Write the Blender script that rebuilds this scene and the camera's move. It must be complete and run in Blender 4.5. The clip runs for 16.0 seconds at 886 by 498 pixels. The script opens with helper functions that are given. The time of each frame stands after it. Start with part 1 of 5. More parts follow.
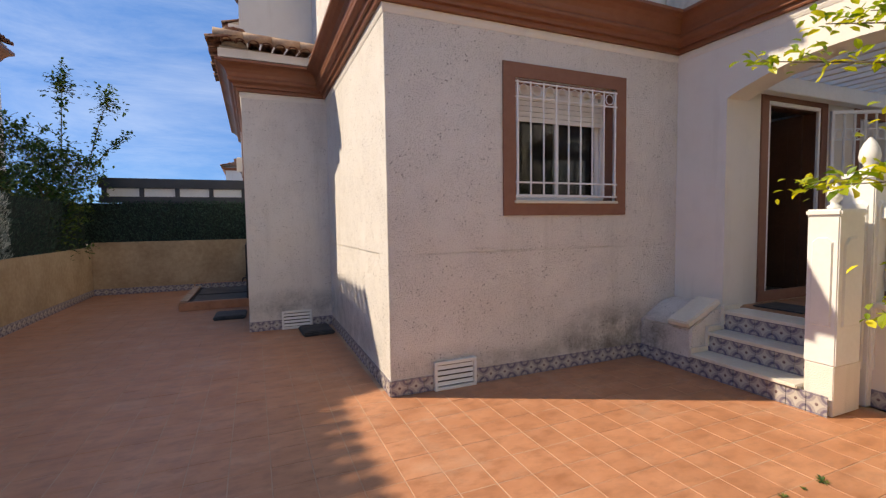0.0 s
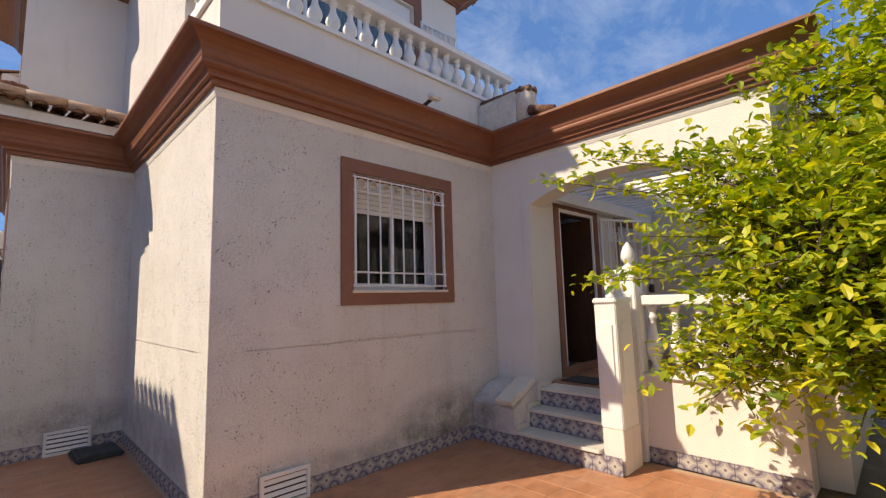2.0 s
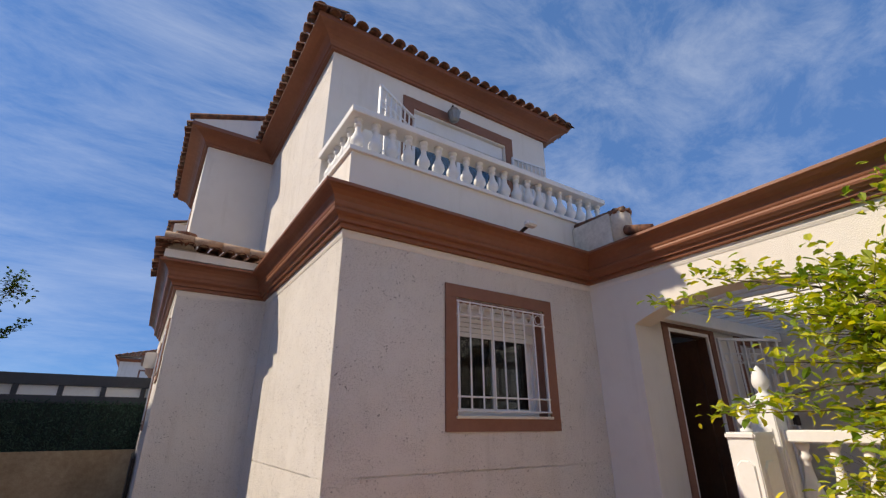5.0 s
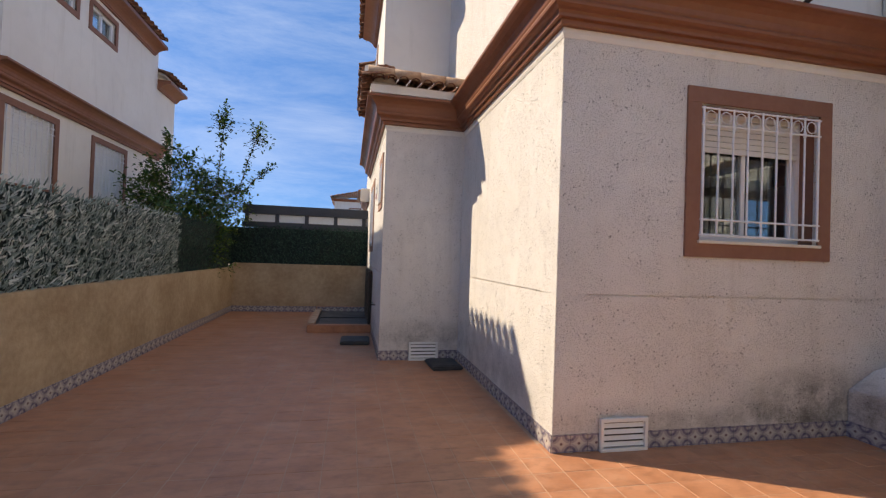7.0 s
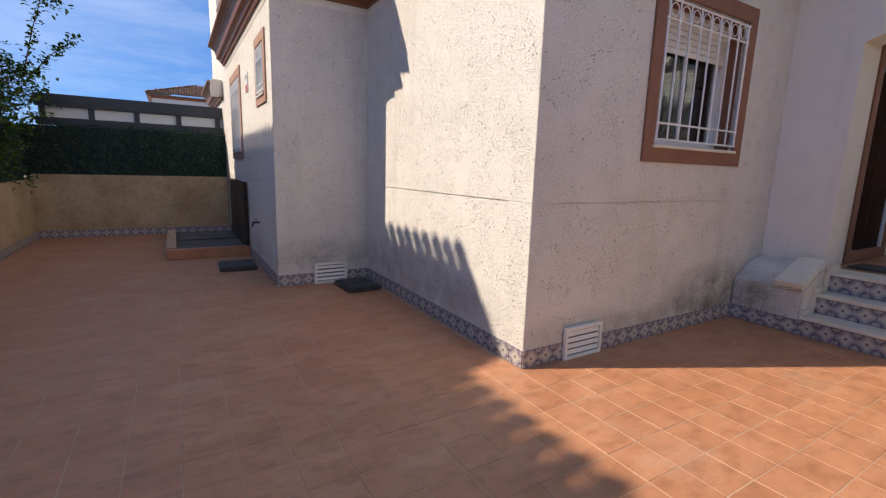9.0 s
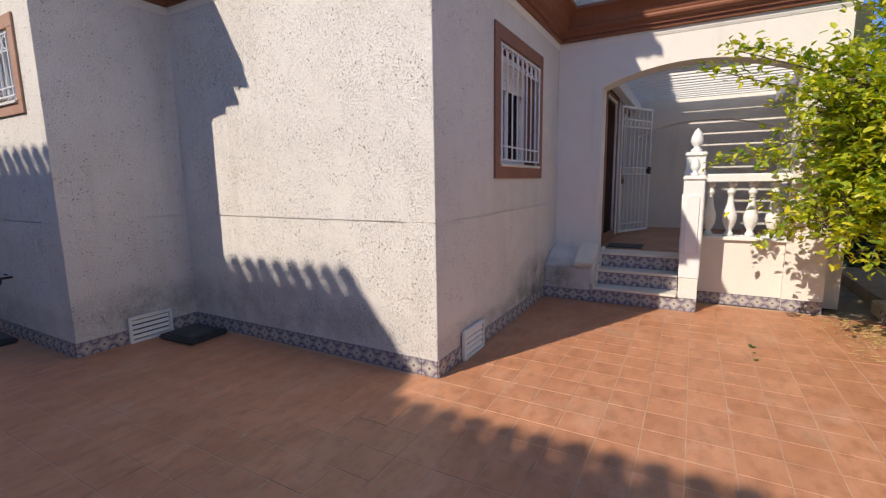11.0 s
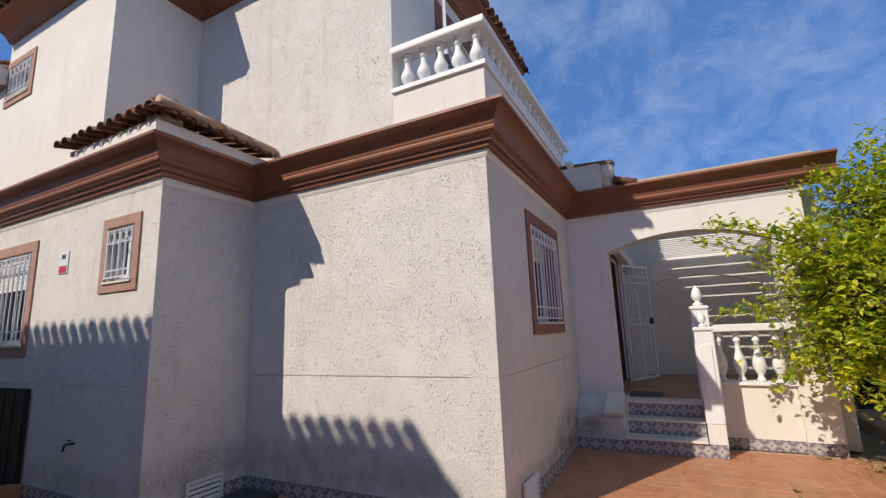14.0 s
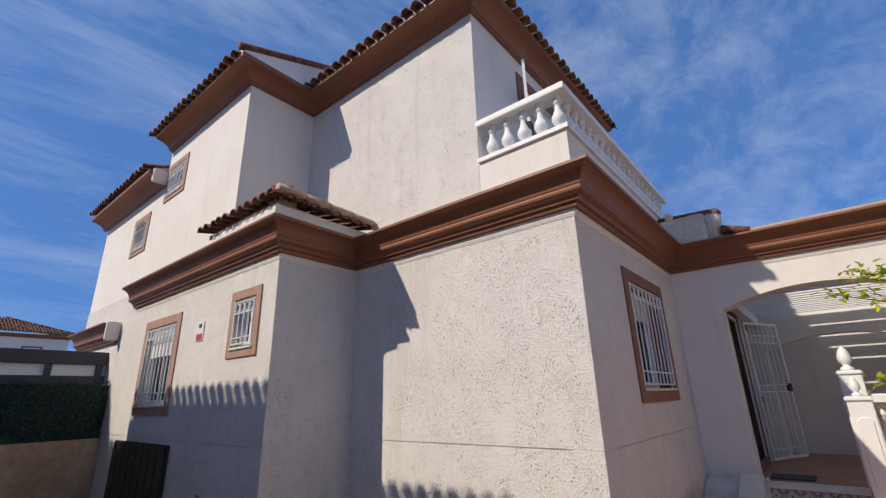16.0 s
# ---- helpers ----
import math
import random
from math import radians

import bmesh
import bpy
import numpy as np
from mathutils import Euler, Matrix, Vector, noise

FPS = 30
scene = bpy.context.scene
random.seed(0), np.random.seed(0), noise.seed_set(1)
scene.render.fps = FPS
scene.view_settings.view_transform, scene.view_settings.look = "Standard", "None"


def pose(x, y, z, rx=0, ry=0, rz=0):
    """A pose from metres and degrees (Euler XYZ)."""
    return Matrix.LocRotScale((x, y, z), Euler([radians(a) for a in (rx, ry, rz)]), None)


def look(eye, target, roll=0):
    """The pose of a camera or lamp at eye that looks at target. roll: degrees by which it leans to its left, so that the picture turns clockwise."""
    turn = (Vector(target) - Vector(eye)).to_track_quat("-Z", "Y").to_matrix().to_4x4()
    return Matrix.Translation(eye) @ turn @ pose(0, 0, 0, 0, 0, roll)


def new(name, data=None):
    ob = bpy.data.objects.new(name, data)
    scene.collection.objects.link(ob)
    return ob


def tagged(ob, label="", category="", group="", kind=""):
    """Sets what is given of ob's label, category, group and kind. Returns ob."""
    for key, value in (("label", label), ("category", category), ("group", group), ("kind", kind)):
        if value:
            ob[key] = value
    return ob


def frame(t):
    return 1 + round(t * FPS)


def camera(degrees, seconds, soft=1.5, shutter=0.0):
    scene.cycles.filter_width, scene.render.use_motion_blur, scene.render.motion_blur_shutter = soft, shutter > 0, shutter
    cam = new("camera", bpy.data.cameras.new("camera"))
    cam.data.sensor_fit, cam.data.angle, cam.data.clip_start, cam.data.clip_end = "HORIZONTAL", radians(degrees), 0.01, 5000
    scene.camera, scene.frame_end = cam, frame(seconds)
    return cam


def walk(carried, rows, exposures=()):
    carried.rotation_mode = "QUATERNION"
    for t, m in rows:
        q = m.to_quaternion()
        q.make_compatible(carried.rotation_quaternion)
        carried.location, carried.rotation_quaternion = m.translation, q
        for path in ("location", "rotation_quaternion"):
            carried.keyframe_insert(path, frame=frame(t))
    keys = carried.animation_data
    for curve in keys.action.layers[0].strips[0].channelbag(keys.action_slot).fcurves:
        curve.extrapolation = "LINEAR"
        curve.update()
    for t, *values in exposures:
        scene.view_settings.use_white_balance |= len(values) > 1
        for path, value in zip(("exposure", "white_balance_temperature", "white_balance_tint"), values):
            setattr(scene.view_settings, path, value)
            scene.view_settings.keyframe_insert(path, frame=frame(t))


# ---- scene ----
cam = camera(89.5, 16.0, soft=1.3)
PATH = [
    (0, (0.088, 0.037, 1.442), (0.866, 1.875, 1.324), -0.8),
    (0.5, (0.007, 0.072, 1.454), (1.019, 1.796, 1.379), -1.0),
    (1, (0.018, 0.064, 1.47), (1.144, 1.717, 1.486), -0.9),
    (1.5, (0.034, 0.046, 1.501), (1.25, 1.629, 1.614), -0.9),
    (2, (0.036, 0.053, 1.516), (1.425, 1.473, 1.746), -1.6),
    (2.5, (0.034, 0.032, 1.499), (1.504, 1.333, 1.883), -1.8),
    (3, (0.041, 0.011, 1.568), (1.549, 1.235, 2.045), -1.8),
    (3.2, (0.035, -0.002, 1.583), (1.536, 1.208, 2.114), -1.9),
    (5.3, (-0.151, 0.01, 1.545), (0.733, 1.644, 2.285), -0.1),
    (5.5, (-0.125, 0.023, 1.544), (0.672, 1.727, 2.221), 0.2),
    (6, (-0.162, 0.149, 1.497), (0.443, 1.997, 1.966), 1.2),
    (6.5, (-0.259, 0.305, 1.48), (0.205, 2.232, 1.745), 1.4),
    (7, (-0.428, 0.46, 1.433), (-0.02, 2.417, 1.465), 2.0),
    (7.5, (-0.594, 0.618, 1.422), (-0.187, 2.571, 1.278), 1.2),
    (8, (-0.715, 0.829, 1.383), (-0.248, 2.755, 1.113), 1.3),
    (8.5, (-0.794, 1.066, 1.364), (-0.119, 2.921, 1.044), 1.5),
    (9, (-0.961, 1.281, 1.381), (0.054, 2.969, 1.035), 1.7),
    (9.5, (-1.11, 1.477, 1.389), (0.214, 2.928, 1.014), 0.4),
    (10, (-1.26, 1.691, 1.404), (0.263, 2.924, 1.005), 0.3),
    (12.3, (-2.204, 2.146, 1.553), (-0.36, 2.909, 1.428), -1.8),
    (12.5, (-2.252, 2.192, 1.55), (-0.401, 2.947, 1.479), -1.9),
    (13, (-2.357, 2.256, 1.564), (-0.506, 3.008, 1.649), -2.2),
    (13.5, (-2.441, 2.232, 1.595), (-0.63, 3.051, 1.816), -2.3),
    (14, (-2.489, 2.19, 1.578), (-0.737, 3.086, 1.938), -2.3),
    (14.5, (-2.526, 2.152, 1.617), (-0.841, 3.122, 2.087), -2.4),
    (15, (-2.564, 2.121, 1.654), (-0.947, 3.149, 2.229), -2.6),
    (15.5, (-2.579, 2.122, 1.671), (-1.045, 3.254, 2.277), -2.0),
    (16, (-2.524, 2.129, 1.597), (-1.052, 3.327, 2.229), -1.6),
]
walk(cam, [(t, look(eye, target, roll)) for t, eye, target, roll in PATH], exposures=[(0, 1.74, 8900, 11), (3.2, 1.54, 8600, 11), (5.5, 1.38, 8300, 11), (7, 1.78, 8900, 11), (8.5, 1.78, 8400, 11), (10, 1.64, 7800, 11), (12.5, 1.44, 7500, 11), (16, 1.22, 7500, 11)])

# ---- light and sky ----
SUN_EL, SUN_AZ = radians(40.3), math.atan2(0.443, -0.896)   # direction towards the sun in plan
sun_dir = Vector((math.cos(SUN_AZ) * math.cos(SUN_EL), math.sin(SUN_AZ) * math.cos(SUN_EL), math.sin(SUN_EL)))
sun = new("sun", bpy.data.lights.new("sun", "SUN"))
sun.data.energy, sun.data.angle, sun.data.color = 1.6, radians(0.5), (1.0, 0.965, 0.925)
sun.matrix_world = look(sun_dir * 60, (0, 0, 0))
world = bpy.data.worlds.new("sky")
scene.world = world
world.use_nodes = True
wn, wl = world.node_tree.nodes, world.node_tree.links
wn.clear()
w_out, w_bg, w_sky = wn.new("ShaderNodeOutputWorld"), wn.new("ShaderNodeBackground"), wn.new("ShaderNodeTexSky")
w_sky.sky_type, w_sky.sun_disc = "NISHITA", False
w_sky.sun_elevation, w_sky.sun_rotation = SUN_EL, math.pi / 2 - SUN_AZ
w_sky.air_density, w_sky.dust_density, w_sky.ozone_density = 0.62, 0.05, 4.0
w_bg.inputs["Strength"].default_value = 0.105
w_tc, w_map, w_noise, w_ramp, w_mix = (wn.new("ShaderNodeTexCoord"), wn.new("ShaderNodeMapping"), wn.new("ShaderNodeTexNoise"),
                                       wn.new("ShaderNodeValToRGB"), wn.new("ShaderNodeMix"))
w_map.inputs["Scale"].default_value = (1.2, 5.5, 7.0)
w_map.inputs["Rotation"].default_value = (0.3, 0.2, 0.7)
w_noise.inputs["Scale"].default_value, w_noise.inputs["Detail"].default_value = 1.5, 11
w_noise.inputs["Roughness"].default_value, w_noise.inputs["Distortion"].default_value = 0.68, 0.35
w_ramp.color_ramp.elements[0].position, w_ramp.color_ramp.elements[1].position = 0.40, 0.95
w_ramp.color_ramp.elements[1].color = (0.30, 0.30, 0.30, 1)
w_mix.data_type = "RGBA"
w_mix.inputs["B"].default_value = (4.0, 4.6, 5.4, 1)
wl.new(w_tc.outputs["Generated"], w_map.inputs["Vector"])
wl.new(w_map.outputs["Vector"], w_noise.inputs["Vector"])
wl.new(w_noise.outputs["Fac"], w_ramp.inputs["Fac"])
wl.new(w_ramp.outputs["Color"], w_mix.inputs["Factor"])
w_tint = wn.new("ShaderNodeMix")
w_tint.data_type, w_tint.blend_type = "RGBA", "MULTIPLY"
w_tint.inputs["Factor"].default_value = 1.0
w_sep, w_height, w_deep = wn.new("ShaderNodeSeparateXYZ"), wn.new("ShaderNodeMapRange"), wn.new("ShaderNodeMix")   # clear dry air: deep blue down to the skyline
wl.new(w_tc.outputs["Generated"], w_sep.inputs[0])
wl.new(w_sep.outputs["Z"], w_height.inputs["Value"])
w_height.inputs["From Min"].default_value, w_height.inputs["From Max"].default_value = 0.0, 0.55
w_deep.data_type = "RGBA"
w_deep.inputs["A"].default_value, w_deep.inputs["B"].default_value = (0.17, 0.36, 0.60, 1), (0.50, 0.73, 1.02, 1)
wl.new(w_height.outputs["Result"], w_deep.inputs["Factor"])
wl.new(w_deep.outputs["Result"], w_tint.inputs["B"])
wl.new(w_sky.outputs["Color"], w_tint.inputs["A"])
w_even = wn.new("ShaderNodeMix")   # the haze-free sky varies little from the sun's side to the other
w_even.data_type = "RGBA"
w_even.inputs["Factor"].default_value = 0.6
w_even.inputs["B"].default_value = (0.26, 0.80, 2.2, 1)
wl.new(w_tint.outputs["Result"], w_even.inputs["A"])
wl.new(w_even.outputs["Result"], w_mix.inputs["A"])
wl.new(w_mix.outputs["Result"], w_bg.inputs["Color"])
wl.new(w_bg.outputs["Background"], w_out.inputs["Surface"])


# ---- materials ----
class Nodes:
    """A small builder for node materials."""

    def __init__(self, name):
        self.m = bpy.data.materials.new(name)
        self.m.use_nodes = True
        self.n, self.l = self.m.node_tree.nodes, self.m.node_tree.links
        self.b = self.n["Principled BSDF"]
        self.tc = self.n.new("ShaderNodeTexCoord")

    def put(self, socket, v):
        if isinstance(v, bpy.types.NodeSocket):
            self.l.new(v, socket)
        elif isinstance(v, tuple) and len(v) == 3 and socket.type == "RGBA":
            socket.default_value = (*v, 1)
        else:
            socket.default_value = v

    def noise(self, scale, detail=4, rough=0.55, vec=None, stretch=None):
        k = self.n.new("ShaderNodeTexNoise")
        k.inputs["Scale"].default_value, k.inputs["Detail"].default_value, k.inputs["Roughness"].default_value = scale, detail, rough
        v = vec or self.tc.outputs["Object"]
        if stretch:
            mp = self.n.new("ShaderNodeMapping")
            mp.inputs["Scale"].default_value = stretch
            self.l.new(v, mp.inputs["Vector"])
            v = mp.outputs["Vector"]
        self.l.new(v, k.inputs["Vector"])
        return k.outputs["Fac"]

    def voronoi(self, scale, feature="F1"):
        k = self.n.new("ShaderNodeTexVoronoi")
        k.feature = feature
        k.inputs["Scale"].default_value = scale
        self.l.new(self.tc.outputs["Object"], k.inputs["Vector"])
        return k.outputs["Distance"]

    def ramp(self, v, lo, hi, a=0.0, b=1.0):
        k = self.n.new("ShaderNodeMapRange")
        self.put(k.inputs["Value"], v)
        for key, x in zip(("From Min", "From Max", "To Min", "To Max"), (lo, hi, a, b)):
            k.inputs[key].default_value = x
        return k.outputs["Result"]

    def math(self, op, a, b=0.0, c=0.0):
        k = self.n.new("ShaderNodeMath")
        k.operation = op
        for s, v in zip(k.inputs, (a, b, c)):
            self.put(s, v)
        return k.outputs[0]

    def mix(self, f, a, b, mode="MIX"):
        k = self.n.new("ShaderNodeMix")
        k.data_type, k.blend_type = "RGBA", mode
        self.put(k.inputs["Factor"], f), self.put(k.inputs["A"], a), self.put(k.inputs["B"], b)
        return k.outputs["Result"]

    def xyz(self, out="Object"):
        k = self.n.new("ShaderNodeSeparateXYZ")
        self.l.new(self.tc.outputs[out], k.inputs[0])
        return k.outputs

    def random(self):
        return self.n.new("ShaderNodeObjectInfo").outputs["Random"]

    def island(self):
        return self.n.new("ShaderNodeNewGeometry").outputs["Random Per Island"]

    def finish(self, color, rough=0.8, height=None, dist=0.004, strength=0.6, metal=0.0):
        self.put(self.b.inputs["Base Color"], color)
        self.put(self.b.inputs["Roughness"], rough)
        self.b.inputs["Metallic"].default_value = metal
        if height is not None:
            k = self.n.new("ShaderNodeBump")
            k.inputs["Distance"].default_value, k.inputs["Strength"].default_value = dist, strength
            self.put(k.inputs["Height"], height)
            self.l.new(k.outputs["Normal"], self.b.inputs["Normal"])
        return self.m


def plain(name, a, b, scale=3.0, rough=0.7, dist=0.003, bump=40.0, metal=0.0, vary=0.0):
    """Two close tones mixed by coarse and fine noise, with fine relief."""
    k = Nodes(name)
    f = k.math("ADD", k.math("MULTIPLY", k.noise(scale), 0.6), k.math("MULTIPLY", k.noise(scale * 9, 5), 0.4))
    c = k.mix(k.ramp(f, 0.35, 0.65), a, b)
    if vary:
        c = k.mix(1.0, c, k.mix(k.random(), (1 - vary,) * 3, (1.0, 1.0, 1.0)), "MULTIPLY")
    return k.finish(c, k.ramp(f, 0.3, 0.7, min(1, rough + 0.08), rough - 0.08), k.noise(bump, 6), dist, 0.5, metal)


def stucco(name, base, warm, pits=True, spots=()):
    """Spattered render: raised grains, dark pits, weathering, and mould patches at the given places (x, y, z, rx, rz, amount)."""
    k = Nodes(name)
    big, mid = k.noise(0.9, 5), k.noise(5.0, 6)
    c = k.mix(k.ramp(big, 0.35, 0.7), base, warm)
    c = k.mix(k.ramp(mid, 0.5, 0.8, 0, 0.22), c, tuple(v * 0.72 for v in warm))
    run = k.noise(1.0, 6, 0.6, stretch=(5.0, 5.0, 0.5))
    c = k.mix(k.ramp(run, 0.56, 0.8, 0, 0.28), c, (0.42, 0.36, 0.27))
    grain = k.ramp(k.voronoi(135.0, "SMOOTH_F1"), 0.12, 0.55, 1.0, 0.0)
    h = k.math("ADD", k.math("MULTIPLY", grain, 0.5), k.math("MULTIPLY", k.noise(130.0, 4), 0.35))
    if pits:
        pore = k.math("MULTIPLY", k.ramp(k.voronoi(88.0), 0.2, 0.4, 1, 0), k.ramp(k.noise(4.0, 4), 0.25, 0.55))
        c = k.mix(k.math("MULTIPLY", pore, 0.40), c, (0.24, 0.20, 0.17))
        h = k.math("SUBTRACT", h, k.math("MULTIPLY", pore, 0.9))
        pit = k.math("MULTIPLY", k.ramp(k.voronoi(27.0), 0.12, 0.22, 1, 0), k.ramp(k.noise(8.0, 3), 0.5, 0.56))
        c = k.mix(k.math("MULTIPLY", pit, 0.62), c, (0.17, 0.14, 0.115))
        h = k.math("SUBTRACT", h, k.math("MULTIPLY", pit, 1.5))
    o = k.xyz()
    for x, y, z, rh, rz, amount in spots:
        d = k.math("ADD", k.math("POWER", k.math("DIVIDE", k.math("ADD", k.math("ABSOLUTE", k.math("SUBTRACT", o[0], x)), k.math("ABSOLUTE", k.math("SUBTRACT", o[1], y))), rh), 2.0),
                   k.math("POWER", k.math("DIVIDE", k.math("SUBTRACT", o[2], z), rz), 2.0))
        f = k.math("MULTIPLY", k.ramp(d, 0.0, 1.0, 1, 0), k.ramp(k.math("ADD", k.noise(4.5, 7, 0.65), k.math("MULTIPLY", k.noise(38.0, 4), 0.35)), 0.5, 0.86, 0.15, 1.0))
        c = k.mix(k.math("MULTIPLY", f, amount), c, (0.085, 0.078, 0.055))
    return k.finish(c, 0.93, h, 0.0075 if pits else 0.003, 1.0)


MOULD = [(3.55, 3.55, 0.30, 0.95, 0.36, 0.78), (2.9, 3.55, 0.16, 1.4, 0.16, 0.6), (4.0, 3.3, 0.15, 0.45, 0.3, 0.5), (1.6, 3.55, 0.2, 0.7, 0.2, 0.4),
         (0.55, 6.53, 0.3, 0.75, 0.3, 0.6), (1.09, 5.6, 0.3, 1.5, 0.35, 0.45), (0.0, 8.0, 0.2, 1.8, 0.25, 0.4), (1.09, 4.3, 0.3, 0.8, 0.25, 0.35)]
STUCCO = stucco("spattered_render", (0.80, 0.75, 0.695), (0.85, 0.808, 0.76), True, MOULD)
STUCCO_FINE = stucco("cream_render", (0.775, 0.725, 0.66), (0.825, 0.785, 0.725), False)
STAINED = plain("weathered_render", (0.47, 0.42, 0.36), (0.73, 0.68, 0.60), 2.6, 0.95, 0.006, 55)
OCHRE = plain("ochre_render", (0.36, 0.255, 0.15), (0.54, 0.415, 0.265), 1.6, 0.95, 0.012, 45)
BROWN = plain("brown_paint", (0.215, 0.076, 0.037), (0.27, 0.098, 0.048), 1.6, 0.5, 0.002, 30)
# Paler copy of BAND for windows in the sun; the sunlight is in the colour.
BAND_SUNLIT = plain("sunlit_surround_paint", (0.36, 0.20, 0.145), (0.43, 0.26, 0.195), 3.0, 0.85, 0.003, 60)
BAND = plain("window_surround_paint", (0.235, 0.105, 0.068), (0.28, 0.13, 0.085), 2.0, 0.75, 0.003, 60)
WHITE = plain("white_paint", (0.76, 0.755, 0.735), (0.83, 0.825, 0.81), 3.0, 0.55, 0.0015, 45)
PLASTIC = plain("white_plastic", (0.72, 0.715, 0.69), (0.79, 0.785, 0.765), 5.0, 0.4, 0.0005, 30)
ALU = plain("white_lacquered_aluminium", (0.75, 0.755, 0.76), (0.82, 0.82, 0.825), 4.0, 0.32, 0.0004, 30)
MARBLE = plain("cream_marble", (0.66, 0.60, 0.50), (0.76, 0.71, 0.62), 4.0, 0.35, 0.001, 20)
DOORWOOD = plain("dark_brown_wood", (0.085, 0.035, 0.018), (0.13, 0.055, 0.028), 3.0, 0.45, 0.001, 30)
# Near black for the shade inside rooms and behind the vent slats.
DARK = plain("interior_shade", (0.05, 0.045, 0.04), (0.07, 0.06, 0.055), 2.0, 0.9)
IRON = plain("dark_brown_metal", (0.028, 0.02, 0.017), (0.045, 0.032, 0.026), 6.0, 0.5, 0.001, 40)
SLATE = plain("dark_blue_grey_metal", (0.028, 0.036, 0.05), (0.04, 0.05, 0.066), 3.0, 0.45, 0.001, 40)
RUBBER = plain("black_grey_plastic", (0.03, 0.032, 0.034), (0.06, 0.06, 0.06), 8.0, 0.6, 0.002, 60)
GROUT = plain("pale_grout", (0.43, 0.26, 0.165), (0.53, 0.35, 0.235), 6.0, 0.95, 0.003, 80)
SOIL = plain("dry_soil", (0.22, 0.17, 0.115), (0.36, 0.29, 0.21), 5.0, 0.97, 0.02, 30)
TAN = plain("pale_edge_clay", (0.36, 0.22, 0.14), (0.56, 0.40, 0.28), 6.0, 0.9, 0.004, 50)
BARK = plain("grey_bark", (0.10, 0.075, 0.05), (0.19, 0.15, 0.105), 12.0, 0.95, 0.006, 50)
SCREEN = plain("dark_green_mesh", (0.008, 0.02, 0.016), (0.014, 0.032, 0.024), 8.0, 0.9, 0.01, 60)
SLAB = plain("roof_mortar", (0.40, 0.33, 0.26), (0.52, 0.45, 0.37), 3.0, 0.95, 0.01, 40)
RED = plain("red_sign_paint", (0.5, 0.03, 0.03), (0.55, 0.045, 0.04), 9.0, 0.5)


def terracotta():
    k = Nodes("terracotta_floor_tile")
    r, place = k.random(), k.n.new("ShaderNodeNewGeometry").outputs["Position"]
    cloud = k.noise(2.6, 6, 0.62, place, (1.0, 1.6, 1.0))
    streak = k.noise(7.0, 7, 0.62, place, (1.0, 1.7, 1.0))
    c = k.mix(k.ramp(cloud, 0.32, 0.68), (0.45, 0.188, 0.093), (0.56, 0.26, 0.142))
    c = k.mix(k.ramp(streak, 0.46, 0.68, 0, 0.62), c, (0.30, 0.122, 0.058))
    c = k.mix(1.0, c, k.mix(r, (0.93, 0.92, 0.91), (1.03, 1.03, 1.03)), "MULTIPLY")
    dust = k.ramp(k.noise(1.3, 8, 0.7, place), 0.54, 0.74, 0, 0.4)
    c = k.mix(dust, c, (0.56, 0.40, 0.29))
    scuff = k.ramp(k.noise(16.0, 8, 0.75, place, (1.0, 2.5, 1.0)), 0.66, 0.74, 0, 0.5)
    c = k.mix(scuff, c, (0.62, 0.48, 0.38))
    return k.finish(c, k.ramp(streak, 0.3, 0.7, 0.62, 0.44), k.noise(22.0, 5, 0.55, place), 0.003, 0.4)


def roof_clay():
    k = Nodes("weathered_clay_tile")
    place = k.n.new("ShaderNodeNewGeometry").outputs["Position"]
    f = k.noise(9.0, 6, 0.6, place)
    c = k.mix(k.ramp(f, 0.35, 0.65), (0.17, 0.062, 0.036), (0.33, 0.15, 0.085))
    lichen = k.ramp(k.noise(5.0, 7, 0.7, place), 0.54, 0.68, 0, 0.7)
    c = k.mix(lichen, c, (0.34, 0.29, 0.21))
    # Near-black patches: dark lichen plus the shadow of the tile undersides, in colour.
    lichen_shade = k.ramp(k.noise(7.0, 6, 0.65, place), 0.5, 0.62, 0, 0.75)
    c = k.mix(lichen_shade, c, (0.045, 0.036, 0.03))
    c = k.mix(1.0, c, k.mix(k.island(), (0.6, 0.58, 0.56), (1.05, 1.05, 1.05)), "MULTIPLY")
    return k.finish(c, 0.9, k.noise(60.0, 5), 0.004, 0.6)


